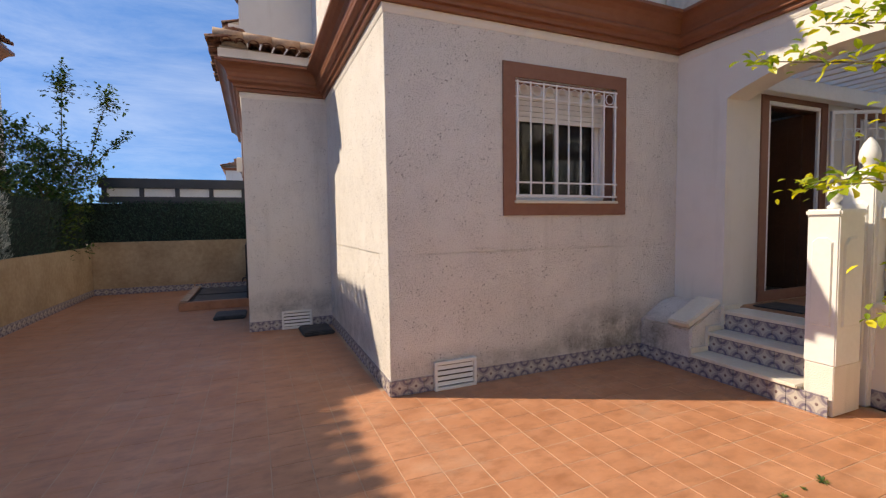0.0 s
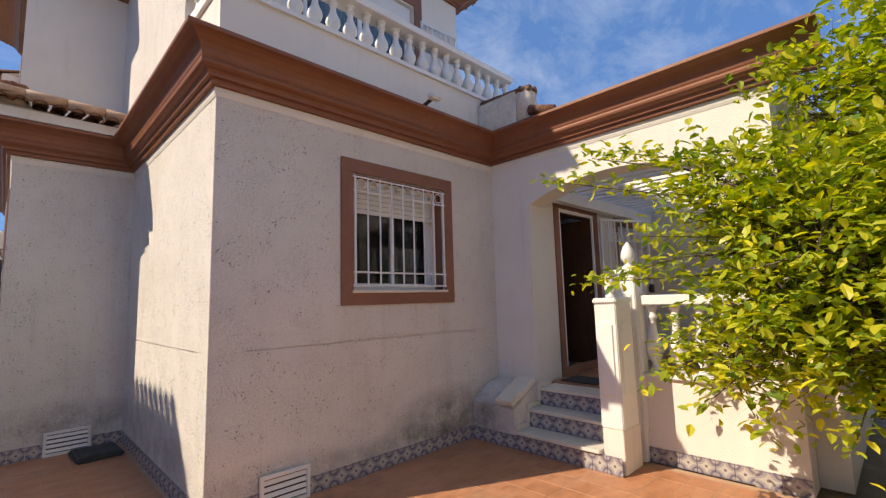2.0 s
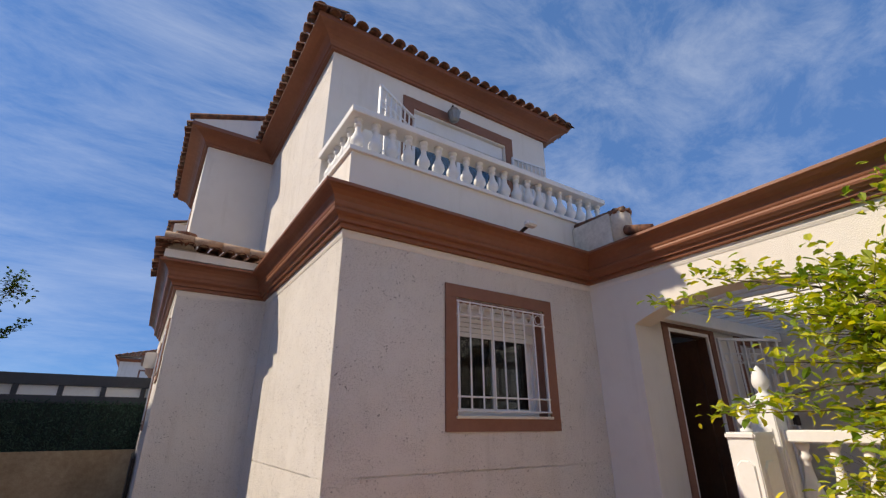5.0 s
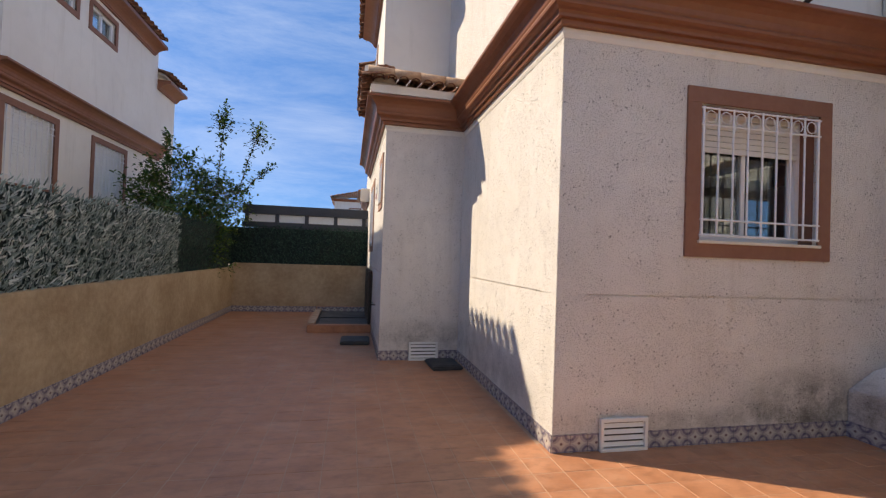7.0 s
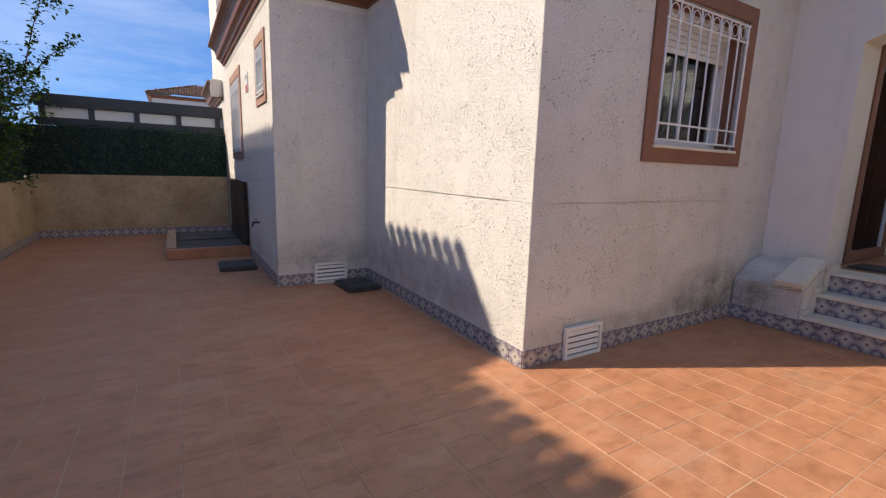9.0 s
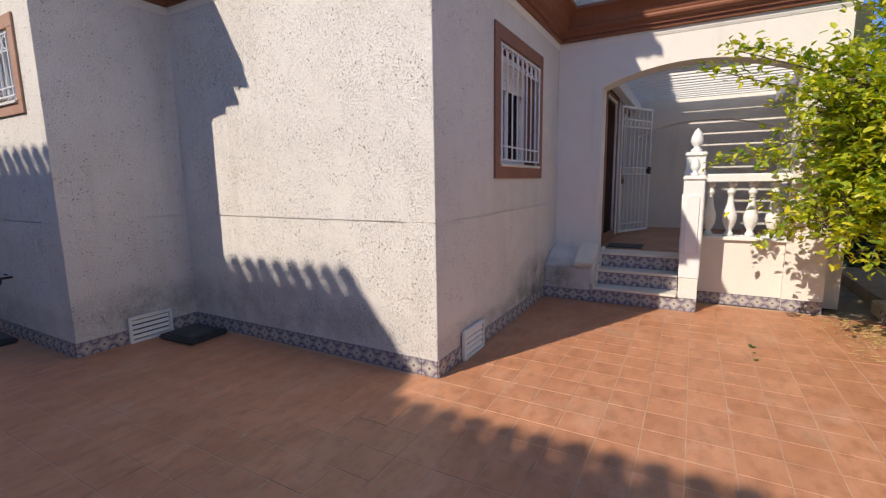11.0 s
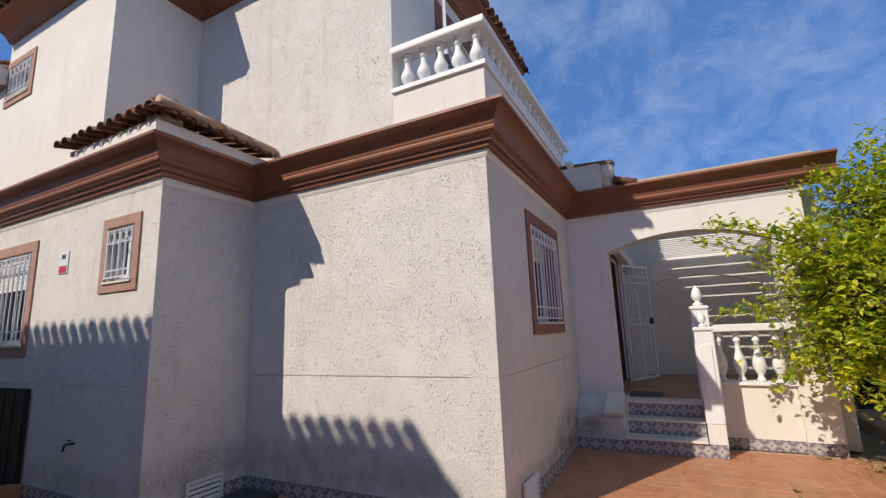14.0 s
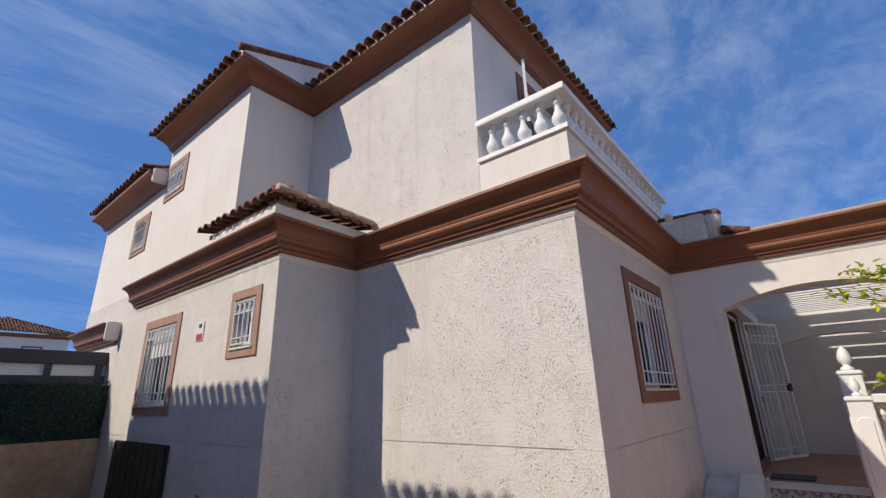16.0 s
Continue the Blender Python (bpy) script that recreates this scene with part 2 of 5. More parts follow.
def azulejo():
    """Glazed skirting tile: grey-cream ground, pale four-pointed flower on dark violet-blue arcs, beaded borders."""
    k = Nodes("glazed_patterned_tile")
    g = k.xyz("Generated")
    u, v = k.math("SUBTRACT", k.math("MULTIPLY", g[0], 2), 1), k.math("SUBTRACT", k.math("MULTIPLY", g[2], 2), 1)
    au, av = k.math("ABSOLUTE", u), k.math("ABSOLUTE", v)
    r = k.math("SQRT", k.math("ADD", k.math("MULTIPLY", u, u), k.math("MULTIPLY", v, v)))
    star = k.math("ADD", k.math("POWER", au, 0.55), k.math("POWER", av, 0.55))
    petal = k.ramp(star, 1.0, 1.08, 1, 0)
    cu, cv = k.math("SUBTRACT", 1.0, au), k.math("SUBTRACT", 0.9, av)
    rc = k.math("SQRT", k.math("ADD", k.math("MULTIPLY", cu, cu), k.math("MULTIPLY", cv, cv)))
    arc = k.ramp(k.math("ABSOLUTE", k.math("SUBTRACT", rc, 0.52)), 0.10, 0.15, 1, 0)
    dot = k.ramp(rc, 0.24, 0.3, 1, 0)
    c = k.mix(arc, (0.34, 0.31, 0.32), (0.15, 0.13, 0.19))
    c = k.mix(dot, c, (0.43, 0.40, 0.38))
    c = k.mix(petal, c, (0.50, 0.47, 0.43))
    c = k.mix(k.ramp(r, 0.13, 0.19, 1, 0), c, (0.17, 0.11, 0.12))
    rim = k.ramp(k.math("ABSOLUTE", k.math("SUBTRACT", av, 0.88)), 0.03, 0.05, 1, 0)
    c = k.mix(rim, c, (0.15, 0.14, 0.22))
    dirt = k.ramp(k.noise(25.0, 6), 0.45, 0.8, 0, 0.4)
    c = k.mix(dirt, c, (0.30, 0.26, 0.22))
    return k.finish(c, k.ramp(dirt, 0, 0.4, 0.22, 0.6))


def leafy(name, a, b, yellow, amount, rough=0.5, translucent=0.3):
    k = Nodes(name)
    i = k.island()
    c = k.mix(i, a, b)
    c = k.mix(k.ramp(k.math("FRACT", k.math("MULTIPLY", i, 37.0)), 1 - amount, 1.0, 0, 1), c, yellow)
    m = k.finish(c, rough)
    tr, add = k.n.new("ShaderNodeBsdfTranslucent"), k.n.new("ShaderNodeMixShader")
    k.put(tr.inputs["Color"], k.mix(1.0, c, (1.25, 1.3, 0.5), "MULTIPLY"))
    add.inputs[0].default_value = translucent
    k.l.new(k.b.outputs[0], add.inputs[1]), k.l.new(tr.outputs[0], add.inputs[2])
    k.l.new(add.outputs[0], k.n["Material Output"].inputs["Surface"])
    return m


def glass(name, tint=(0.8, 0.85, 0.85)):
    k = Nodes(name)
    clear, gloss, fres, mixer = (k.n.new("ShaderNodeBsdfTransparent"), k.n.new("ShaderNodeBsdfGlossy"), k.n.new("ShaderNodeFresnel"), k.n.new("ShaderNodeMixShader"))
    k.put(clear.inputs["Color"], tint)
    k.put(gloss.inputs["Roughness"], k.ramp(k.noise(6.0, 3), 0.3, 0.7, 0.01, 0.03))
    fres.inputs["IOR"].default_value = 1.45
    k.l.new(k.math("MULTIPLY", fres.outputs[0], 0.5), mixer.inputs[0]), k.l.new(clear.outputs[0], mixer.inputs[1]), k.l.new(gloss.outputs[0], mixer.inputs[2])
    k.l.new(mixer.outputs[0], k.n["Material Output"].inputs["Surface"])
    return k.m


TERRACOTTA, CLAY, AZULEJO = terracotta(), roof_clay(), azulejo()
LEMON = leafy("lemon_leaf", (0.14, 0.25, 0.03), (0.46, 0.52, 0.05), (0.84, 0.75, 0.08), 0.48, 0.38, 0.45)
BUSH = leafy("dull_green_leaf", (0.03, 0.075, 0.018), (0.085, 0.165, 0.035), (0.19, 0.23, 0.05), 0.25, 0.55, 0.25)
# Light put into the tones: pale for the lit panel, deeper green in shade.
LITHEDGE = leafy("lit_hedge_sprig", (0.06, 0.11, 0.105), (0.36, 0.47, 0.48), (0.78, 0.86, 0.88), 0.4, 0.6, 0.1)
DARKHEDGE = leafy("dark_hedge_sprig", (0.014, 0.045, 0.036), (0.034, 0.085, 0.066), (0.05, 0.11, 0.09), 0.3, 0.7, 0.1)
GLASS = glass("window_glass")
# Opaque panes; the sky shining through the glass is put into this pale colour.
SKYGLASS = plain("sky_bright_pane", (0.78, 0.82, 0.84), (0.86, 0.88, 0.88), 1.0, 0.3)


# ---- mesh helpers ----
def link(name, bm, material, parent=None, label="", smooth=False):
    me = bpy.data.meshes.new(name)
    bmesh.ops.recalc_face_normals(bm, faces=bm.faces)
    bm.to_mesh(me)
    bm.free()
    me.materials.append(material)
    if smooth:
        for p in me.polygons:
            p.use_smooth = True
    ob = new(name, me)
    if parent:
        ob.parent = parent
    if label:
        ob["label"] = label
    return ob


def part(name, bm, material, parent, label="", smooth=False):
    return link(name, bm, material, parent, label, smooth)


def raw(name, verts, faces, material, parent=None, label="", smooth=False):
    me = bpy.data.meshes.new(name)
    me.from_pydata([tuple(v) for v in verts], [], faces)
    me.update()
    me.materials.append(material)
    if smooth:
        for p in me.polygons:
            p.use_smooth = True
    ob = new(name, me)
    if parent:
        ob.parent = parent
    if label:
        ob["label"] = label
    return ob


def thing(name, label, category, at=(0, 0, 0), group="", kind=""):
    ob = new(name)
    ob.location = at
    ob.empty_display_size = 0.1
    return tagged(ob, label, category, group, kind)


def box(x0, x1, y0, y1, z0, z1, bevel=0.0, bm=None):
    bm = bm or bmesh.new()
    r = bmesh.ops.create_cube(bm, size=1.0, matrix=Matrix.Translation(((x0 + x1) / 2, (y0 + y1) / 2, (z0 + z1) / 2)) @ Matrix.Diagonal((x1 - x0, y1 - y0, z1 - z0, 1)))
    if bevel:
        vs = set(r["verts"])
        bmesh.ops.bevel(bm, geom=[e for e in bm.edges if e.verts[0] in vs], offset=bevel, segments=2, affect="EDGES")
    return bm


def rod(p, q, r, seg=8, bm=None, r2=None):
    bm = bm or bmesh.new()
    p, q = Vector(p), Vector(q)
    d = q - p
    m = Matrix.Translation((p + q) / 2) @ d.to_track_quat("Z", "Y").to_matrix().to_4x4()
    bmesh.ops.create_cone(bm, cap_ends=True, segments=seg, radius1=r, radius2=r if r2 is None else r2, depth=d.length, matrix=m)
    return bm


def lathe(profile, seg=14, bm=None, at=(0, 0, 0)):
    """Turn a profile of (radius, z) about the z axis."""
    bm = bm or bmesh.new()
    rings = [[bm.verts.new((at[0] + r * math.cos(2 * math.pi * i / seg), at[1] + r * math.sin(2 * math.pi * i / seg), at[2] + z)) for i in range(seg)] for r, z in profile]
    for a, b in zip(rings, rings[1:]):
        for i in range(seg):
            bm.faces.new((a[i], a[(i + 1) % seg], b[(i + 1) % seg], b[i]))
    bm.faces.new(rings[0]), bm.faces.new(rings[-1])
    return bm


def wall_mesh(axis, pos, inward, a0, a1, z0, z1, thick, holes=(), grooves=()):
    """A wall in the plane axis = pos, as thick as given towards inward (+1/-1), with rectangular holes (a0, a1, z0, z1) and shallow horizontal grooves."""
    A = sorted({a0, a1, *[h[0] for h in holes], *[h[1] for h in holes]})
    Z = sorted({z0, z1, *[h[2] for h in holes], *[h[3] for h in holes], *[g - 0.006 for g in grooves], *[g + 0.006 for g in grooves]})
    bm, cache = bmesh.new(), {}

    def v(a, z, d):
        key = (round(a, 4), round(z, 4), round(d, 4))
        if key not in cache:
            p = pos + inward * d
            cache[key] = bm.verts.new((p, a, z) if axis == "x" else (a, p, z))
        return cache[key]

    def depth(i, j):
        if not (0 <= i < len(A) - 1 and 0 <= j < len(Z) - 1):
            return None
        a, z = (A[i] + A[i + 1]) / 2, (Z[j] + Z[j + 1]) / 2
        if any(h[0] < a < h[1] and h[2] < z < h[3] for h in holes):
            return None
        return 0.012 if any(abs(z - g) < 0.006 for g in grooves) else 0.0

    for i in range(len(A) - 1):
        for j in range(len(Z) - 1):
            d = depth(i, j)
            if d is None:
                continue
            p, q, r, s = A[i], A[i + 1], Z[j], Z[j + 1]
            bm.faces.new((v(p, r, d), v(q, r, d), v(q, s, d), v(p, s, d)))
            bm.faces.new((v(p, r, thick), v(q, r, thick), v(q, s, thick), v(p, s, thick)))
            for (di, dj), ((a, z), (b, w)) in {(-1, 0): ((p, r), (p, s)), (1, 0): ((q, r), (q, s)), (0, -1): ((p, r), (q, r)), (0, 1): ((p, s), (q, s))}.items():
                e = depth(i + di, j + dj)
                if e is None:
                    bm.faces.new((v(a, z, d), v(b, w, d), v(b, w, thick), v(a, z, thick)))
                elif e > d:
                    bm.faces.new((v(a, z, d), v(b, w, d), v(b, w, e), v(a, z, e)))
    return bm


def sweep(path, profile):
    """Carry a profile of (outward, z) along a plan path with mitred corners; outward is to the left of the way."""
    bm = bmesh.new()
    pts = [Vector(p) for p in path]
    dirs = [(b - a).normalized() for a, b in zip(pts, pts[1:])]
    rings = []
    for i, p in enumerate(pts):
        da, db = dirs[max(0, i - 1)], dirs[min(i, len(dirs) - 1)]
        na, nb = Vector((-da.y, da.x)), Vector((-db.y, db.x))
        m = (na + nb) / (1 + na.dot(nb))
        rings.append([bm.verts.new((p.x + m.x * o, p.y + m.y * o, z)) for o, z in profile])
    n = len(profile)
    for a, b in zip(rings, rings[1:]):
        for j in range(n):
            bm.faces.new((a[j], b[j], b[(j + 1) % n], a[(j + 1) % n]))
    bm.faces.new(rings[0]), bm.faces.new(rings[-1])
    return bm


def cornice_profile(z, lower=True):
    """Moulded eaves cornice; z is its underside."""
    if lower:
        pts = [(0.0, 0.0), (0.05, 0.0), (0.055, 0.012), (0.055, 0.04), (0.085, 0.045), (0.088, 0.066), (0.10, 0.085), (0.125, 0.095), (0.145, 0.11), (0.15, 0.13),
               (0.142, 0.15), (0.15, 0.165), (0.158, 0.2), (0.18, 0.24), (0.215, 0.272), (0.25, 0.29), (0.272, 0.294), (0.277, 0.300), (0.277, 0.326), (0.0, 0.355)]
    else:
        pts = [(0.0, 0.0), (0.045, 0.0), (0.05, 0.025), (0.07, 0.03), (0.08, 0.055), (0.105, 0.085), (0.145, 0.115), (0.20, 0.14), (0.255, 0.155), (0.30, 0.162), (0.31, 0.168), (0.31, 0.235), (0.0, 0.25)]
    return [(o, z + h) for o, h in pts]


TILE_STEP, TILE_LEN, TILE_R = 0.2, 0.38, 0.088


def clay_tile(length=TILE_LEN + 0.06, r0=TILE_R, r1=TILE_R * 0.8, thick=0.014, seg=7):
    """One barrel tile along +y, its wide end at the origin."""
    vs, fs = [], []
    for y, r, lift in ((0, r0, 0.016), (length, r1, 0.0)):
        for rr in (r, r - thick):
            vs += [(rr * math.cos(math.pi * i / seg), y, rr * math.sin(math.pi * i / seg) * 0.82 + lift) for i in range(seg + 1)]
    n = seg + 1
    for i in range(seg):
        fs += [(i, i + 1, 2 * n + i + 1, 2 * n + i), (n + i, 3 * n + i, 3 * n + i + 1, n + i + 1), (i, n + i, n + i + 1, i + 1), (2 * n + i, 2 * n + i + 1, 3 * n + i + 1, 3 * n + i)]
    return vs, fs


TILE_V, TILE_F = clay_tile()


def tile_object(parent, m):
    """One separate roof tile, sharing the mesh of the first."""
    if "roof_tile" not in bpy.data.meshes:
        me = bpy.data.meshes.new("roof_tile")
        me.from_pydata(TILE_V, [], TILE_F)
        me.materials.append(CLAY)
        for p in me.polygons:
            p.use_smooth = True
    ob = new("roof_tile", bpy.data.meshes["roof_tile"])
    ob.parent = parent
    ob.matrix_basis = m
    return ob


def tiled_slope(parent, a, b, up, pitch, run, cut_a=0.0, cut_b=0.0, single=1, seed=0, step=TILE_STEP, inset=0.13):
    """Barrel tiles on a slope whose eave runs from a to b; up is the plan direction of rise. cut_a and cut_b shorten the rows by so many metres per metre of rise.
    The lowest rows are separate tiles, the rest is one mesh; below lies a mortar bed."""
    rnd = random.Random(seed)
    a, b, up = Vector(a), Vector(b), Vector((*up, 0)).normalized()
    along = (b - a).normalized()
    length = (b - a).length
    t = math.tan(radians(pitch))
    y = (up + Vector((0, 0, t))).normalized()
    z = along.cross(y)
    x = along
    if z.z < 0:
        x, z = -along, -z
    verts, faces = [], []
    for j in range(int(run / (TILE_LEN * math.cos(radians(pitch)))) + 1):
        d = j * TILE_LEN
        plan = d * math.cos(radians(pitch))
        for i in range(int(length / step) + 1):
            s = i * step + 0.06
            if s < cut_a * plan or s > length - cut_b * plan:
                continue
            p = a + along * s + y * (d + rnd.uniform(-0.012, 0.012)) + z * (0.03 + rnd.uniform(0, 0.006))
            m = Matrix((x, y, z)).transposed().to_4x4()
            m.translation = p
            m = m @ Matrix.Rotation(rnd.uniform(-0.035, 0.035), 4, "Z") @ Matrix.Diagonal((step / TILE_STEP, 1, step / TILE_STEP, 1))
            if j < single:
                tile_object(parent, m)
            else:
                k = len(verts)
                verts += [m @ Vector(v) for v in TILE_V]
                faces += [tuple(k + q for q in f) for f in TILE_F]
    if verts:
        tagged(raw("tile_field", verts, faces, CLAY, parent, smooth=True), kind="stuff")
    bm = bmesh.new()
    top = run
    low = [a + along * 0.0, b]
    high = [a + along * min(length, cut_a * top) + up * top + Vector((0, 0, t * top)), b - along * min(length, cut_b * top) + up * top + Vector((0, 0, t * top))]
    lift = Vector((0, 0, t * inset))
    ring = [low[0] + up * inset + lift + along * cut_a * inset, low[1] + up * inset + lift - along * cut_b * inset, high[1], high[0]]
    vt = [bm.verts.new(p) for p in ring]
    vb = [bm.verts.new(p - Vector((0, 0, 0.05))) for p in ring]
    bm.faces.new(vt), bm.faces.new(vb)
    for i in range(4):
        bm.faces.new((vt[i], vt[(i + 1) % 4], vb[(i + 1) % 4], vb[i]))
    part("mortar_bed", bm, SLAB, parent)


# ---- setting: ground and walls ----
AX, AY, BX, BY, CX = 1.09, 3.55, 0.0, 6.53, 4.34      # plan of the house corners
UY, VY, FY, EY = 4.53, 7.77, 10.65, 14.0              # upper storey
EAVE, TOP = 3.18, 6.09                                # undersides of the lower and upper cornice
MID = 1.178                                           # joint line in the render
LX, LY = -3.05, 11.5                                  # boundary walls of the drive

ground = link("ground", box(-120, 120, -120, 120, -0.5, -0.03), SOIL)
tagged(ground, "dry bare soil reaching away round the houses", "ground", kind="structure")
floor = link("floor", box(LX, CX, -5.0, LY, -0.06, -0.0018), GROUT)
tagged(floor, "terracotta tiled patio floor with pale grout joints", "floor", kind="structure")


def wall(name, label, bm, material=None):
    return tagged(link(name, bm, material or STUCCO), label, "wall", kind="structure")


wall_front = wall("wall_front", "cream spattered render wall with a barred window", wall_mesh("y", AY, 1, AX + 0.003, CX + 0.25, 0, 3.5, 0.25, [(2.30, 3.47, 1.63, 2.735)], [MID]))
wall_side = wall("wall_side", "cream spattered render side wall, sunlit with eaves shadow", wall_mesh("x", AX, 1, AY + 0.003, BY + 0.25, 0, 3.5, 0.25, [], [MID]))
wall_return = wall("wall_return", "cream render return wall with vent grille", wall_mesh("y", BY, 1, BX + 0.003, AX, 0, 3.6, 0.25, [], [MID]))
wall_drive = wall("wall_drive", "cream render wall along the drive with barred windows",
                  wall_mesh("x", BX, 1, BY + 0.003, EY, 0, 3.5, 0.25, [(6.93, 7.40, 2.20, 2.77), (9.09, 10.17, 1.60, 2.73)], [MID]))
wall_upper_front = wall("wall_upper_front", "cream upper storey wall with balcony door",
                        wall_mesh("y", UY, 1, AX + 0.003, 4.837, 3.5, 6.5, 0.25, [(2.3, 3.95, 3.6, 5.68)]), STUCCO_FINE)
wall_upper_side = wall("wall_upper_side", "cream spattered upper side wall, sunlit", wall_mesh("x", AX, 1, UY + 0.003, VY + 0.2, 3.5, 6.5, 0.25))
wall_upper_return = wall("wall_upper_return", "cream upper return wall in shade", wall_mesh("y", VY, 1, BX + 0.003, AX, 3.5, 6.5, 0.25), STUCCO_FINE)
wall_upper_drive = wall("wall_upper_drive", "cream upper wall along the drive with a small window",
                        wall_mesh("x", BX, 1, VY + 0.003, FY, 3.5, 6.5, 0.25, [(9.86, 10.52, 5.13, 5.66)]), STUCCO_FINE)
wall_upper_rear = wall("wall_upper_rear", "cream rear upper wall with a small window",
                       wall_mesh("x", BX + 0.012, 1, FY, EY, 3.5, 5.75, 0.25, [(11.32, 11.92, 4.40, 4.97)]), STUCCO_FINE)
wall_east = wall("wall_east", "plain cream render wall closing the house", wall_mesh("x", 9.0, -1, 3.3, EY, 0, 3.4, 0.25), STUCCO_FINE)
wall_north = wall("wall_north", "plain cream render wall at the back of the house", wall_mesh("y", EY, -1, 0.3, 8.74, 0, 3.4, 0.25), STUCCO_FINE)
wall_upper_east = wall("wall_upper_east", "plain cream upper wall", wall_mesh("x", 4.84, -1, UY + 0.25, EY - 0.3, 3.5, 6.4, 0.25), STUCCO_FINE)
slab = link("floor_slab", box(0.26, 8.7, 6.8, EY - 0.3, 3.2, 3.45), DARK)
box_bm = box(AX + 0.26, 8.7, AY + 0.26, 6.8, 3.2, 3.45)
slab_front = link("balcony_floor", box_bm, SLAB)
for o in (slab, slab_front):
    tagged(o, "concrete floor slab inside the house", "floor", kind="structure")
ceiling = link("ceiling", box(0.26, AX + 0.2, VY + 0.26, FY, 6.15, 6.3, 0, box(AX + 0.26, 4.58, UY + 0.26, FY, 6.15, 6.3)), DARK)
tagged(ceiling, "upper ceiling slab under the roofs", "ceiling", kind="structure")

# Near-black partitions and floor added inside so the rooms read unlit through the glass.
room_1 = wall("wall_room", "added near-black inner wall for the shade of the front room", box(1.5, 4.55, 5.0, 5.1, 0.0, 3.19), DARK)
room_2 = wall("wall_room_side", "added near-black inner wall for the shade behind the drive windows", box(0.9, 1.0, 6.9, 13.6, 0.0, 3.19), DARK)
room_3 = wall("wall_room_upper", "added near-black inner wall for the shade of the upper rooms", box(0.9, 1.0, 8.1, 13.6, 3.46, 5.6), DARK)
room_4 = wall("wall_room_balcony", "added near-black inner wall for the shade behind the balcony door", box(1.4, 4.55, 5.6, 5.7, 3.46, 6.1), DARK)
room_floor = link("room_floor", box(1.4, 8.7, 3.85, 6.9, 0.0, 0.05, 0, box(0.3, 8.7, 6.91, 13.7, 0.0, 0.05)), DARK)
tagged(room_floor, "room floor coloured near-black for unlit rooms", "floor", kind="structure")

# porch: arched screen wall, floor, back wall, door wall
PY0, PY1, PZ = 1.02, 3.0, 0.553


def arch_wall(x0, x1, y0, y1, o0, o1, spring, crown, z1, z0=0.0):
    """A wall across x with a flat segmental arch over the opening o0..o1."""
    bm = bmesh.new()
    n = 20
    span, rise = (o1 - o0) / 2, crown - spring
    R = (span * span + rise * rise) / (2 * rise)
    arc = [(o0 + (o1 - o0) * i / n, crown - R + math.sqrt(max(0, R * R - ((o0 + (o1 - o0) * i / n) - (o0 + o1) / 2) ** 2))) for i in range(n + 1)]
    outline = [(y0, z0), (o0, z0)] + arc + [(o1, z0), (y1, z0), (y1, z1), (y0, z1)]
    a = [bm.verts.new((x0, y, z)) for y, z in outline]
    b = [bm.verts.new((x1, y, z)) for y, z in outline]
    fa, fb = bm.faces.new(a), bm.faces.new(b)
    for i in range(len(outline)):
        j = (i + 1) % len(outline)
        bm.faces.new((a[i], a[j], b[j], b[i]))
    bm.normal_update()
    bmesh.ops.triangulate(bm, faces=[fa, fb])
    return bm


wall_porch = wall("wall_porch", "cream render porch wall with a flat arch", arch_wall(CX, CX + 0.3, 0.66, AY - 0.002, PY0, PY1, 2.60, 2.80, 3.5), STUCCO_FINE)
wall_parapet = wall("wall_parapet", "low cream render wall below the balustrade", box(CX + 0.03, CX + 0.27, PY0 + 0.001, 1.86, 0, 0.76, 0.006), STUCCO_FINE)
wall_door = wall("wall_door", "cream porch wall with doorway and window", wall_mesh("y", 3.06, 1, CX + 0.301, 8.75, 0, 3.45, 0.25, [(5.06, 5.98, 0.555, 2.66), (6.75, 7.3, 1.5, 2.6)]), STUCCO_FINE)
wall_porch_back = wall("wall_porch_back", "cream render wall at the back of the porch", wall_mesh("x", 7.75, 1, 0.45, 3.055, 0, 3.2, 0.25), STUCCO_FINE)
wall_porch_arch = wall("wall_porch_arch", "cream inner beam with a flat arch", arch_wall(7.0, 7.2, 0.5, 3.05, 0.8, 2.85, 2.2, 2.42, 2.55, 0.553), STUCCO_FINE)
wall_porch_south = wall("wall_porch_south", "cream render wall with an opening beside the porch", wall_mesh("y", 0.66, -1, CX + 0.31, 7.75, 0, 3.2, 0.2, [(5.0, 7.2, 0.9, 2.6)]), STUCCO_FINE)
porch_floor = link("porch_floor", box(4.61, 7.749, 0.67, 3.055, 0.0, PZ - 0.004), plain("brown_porch_tile", (0.33, 0.15, 0.075), (0.42, 0.20, 0.105), 3.0, 0.4, 0.002, 30))
tagged(porch_floor, "brown tiled porch floor", "floor", kind="structure")

# boundary walls
boundary_side = wall("wall_boundary_side", "low ochre render boundary wall with tiled skirting", box(LX - 0.2, LX, -5.0, LY + 0.2, -0.05, 1.02, 0.012), OCHRE)
boundary_end = wall("wall_boundary_end", "low ochre render wall at the end of the drive", box(LX + 0.002, BX - 0.002, LY, LY + 0.2, -0.05, 1.12, 0.012), OCHRE)
# Tall unseen wall, added to bounce warm sun onto the shaded front and hide sky.
bounce_south = wall("wall_bounce_south", "unseen plain cream wall added to bounce sunlight into the patio", box(LX - 4, 12.0, -5.6, -5.4, -0.05, 6.5, 0.012), STUCCO_FINE)

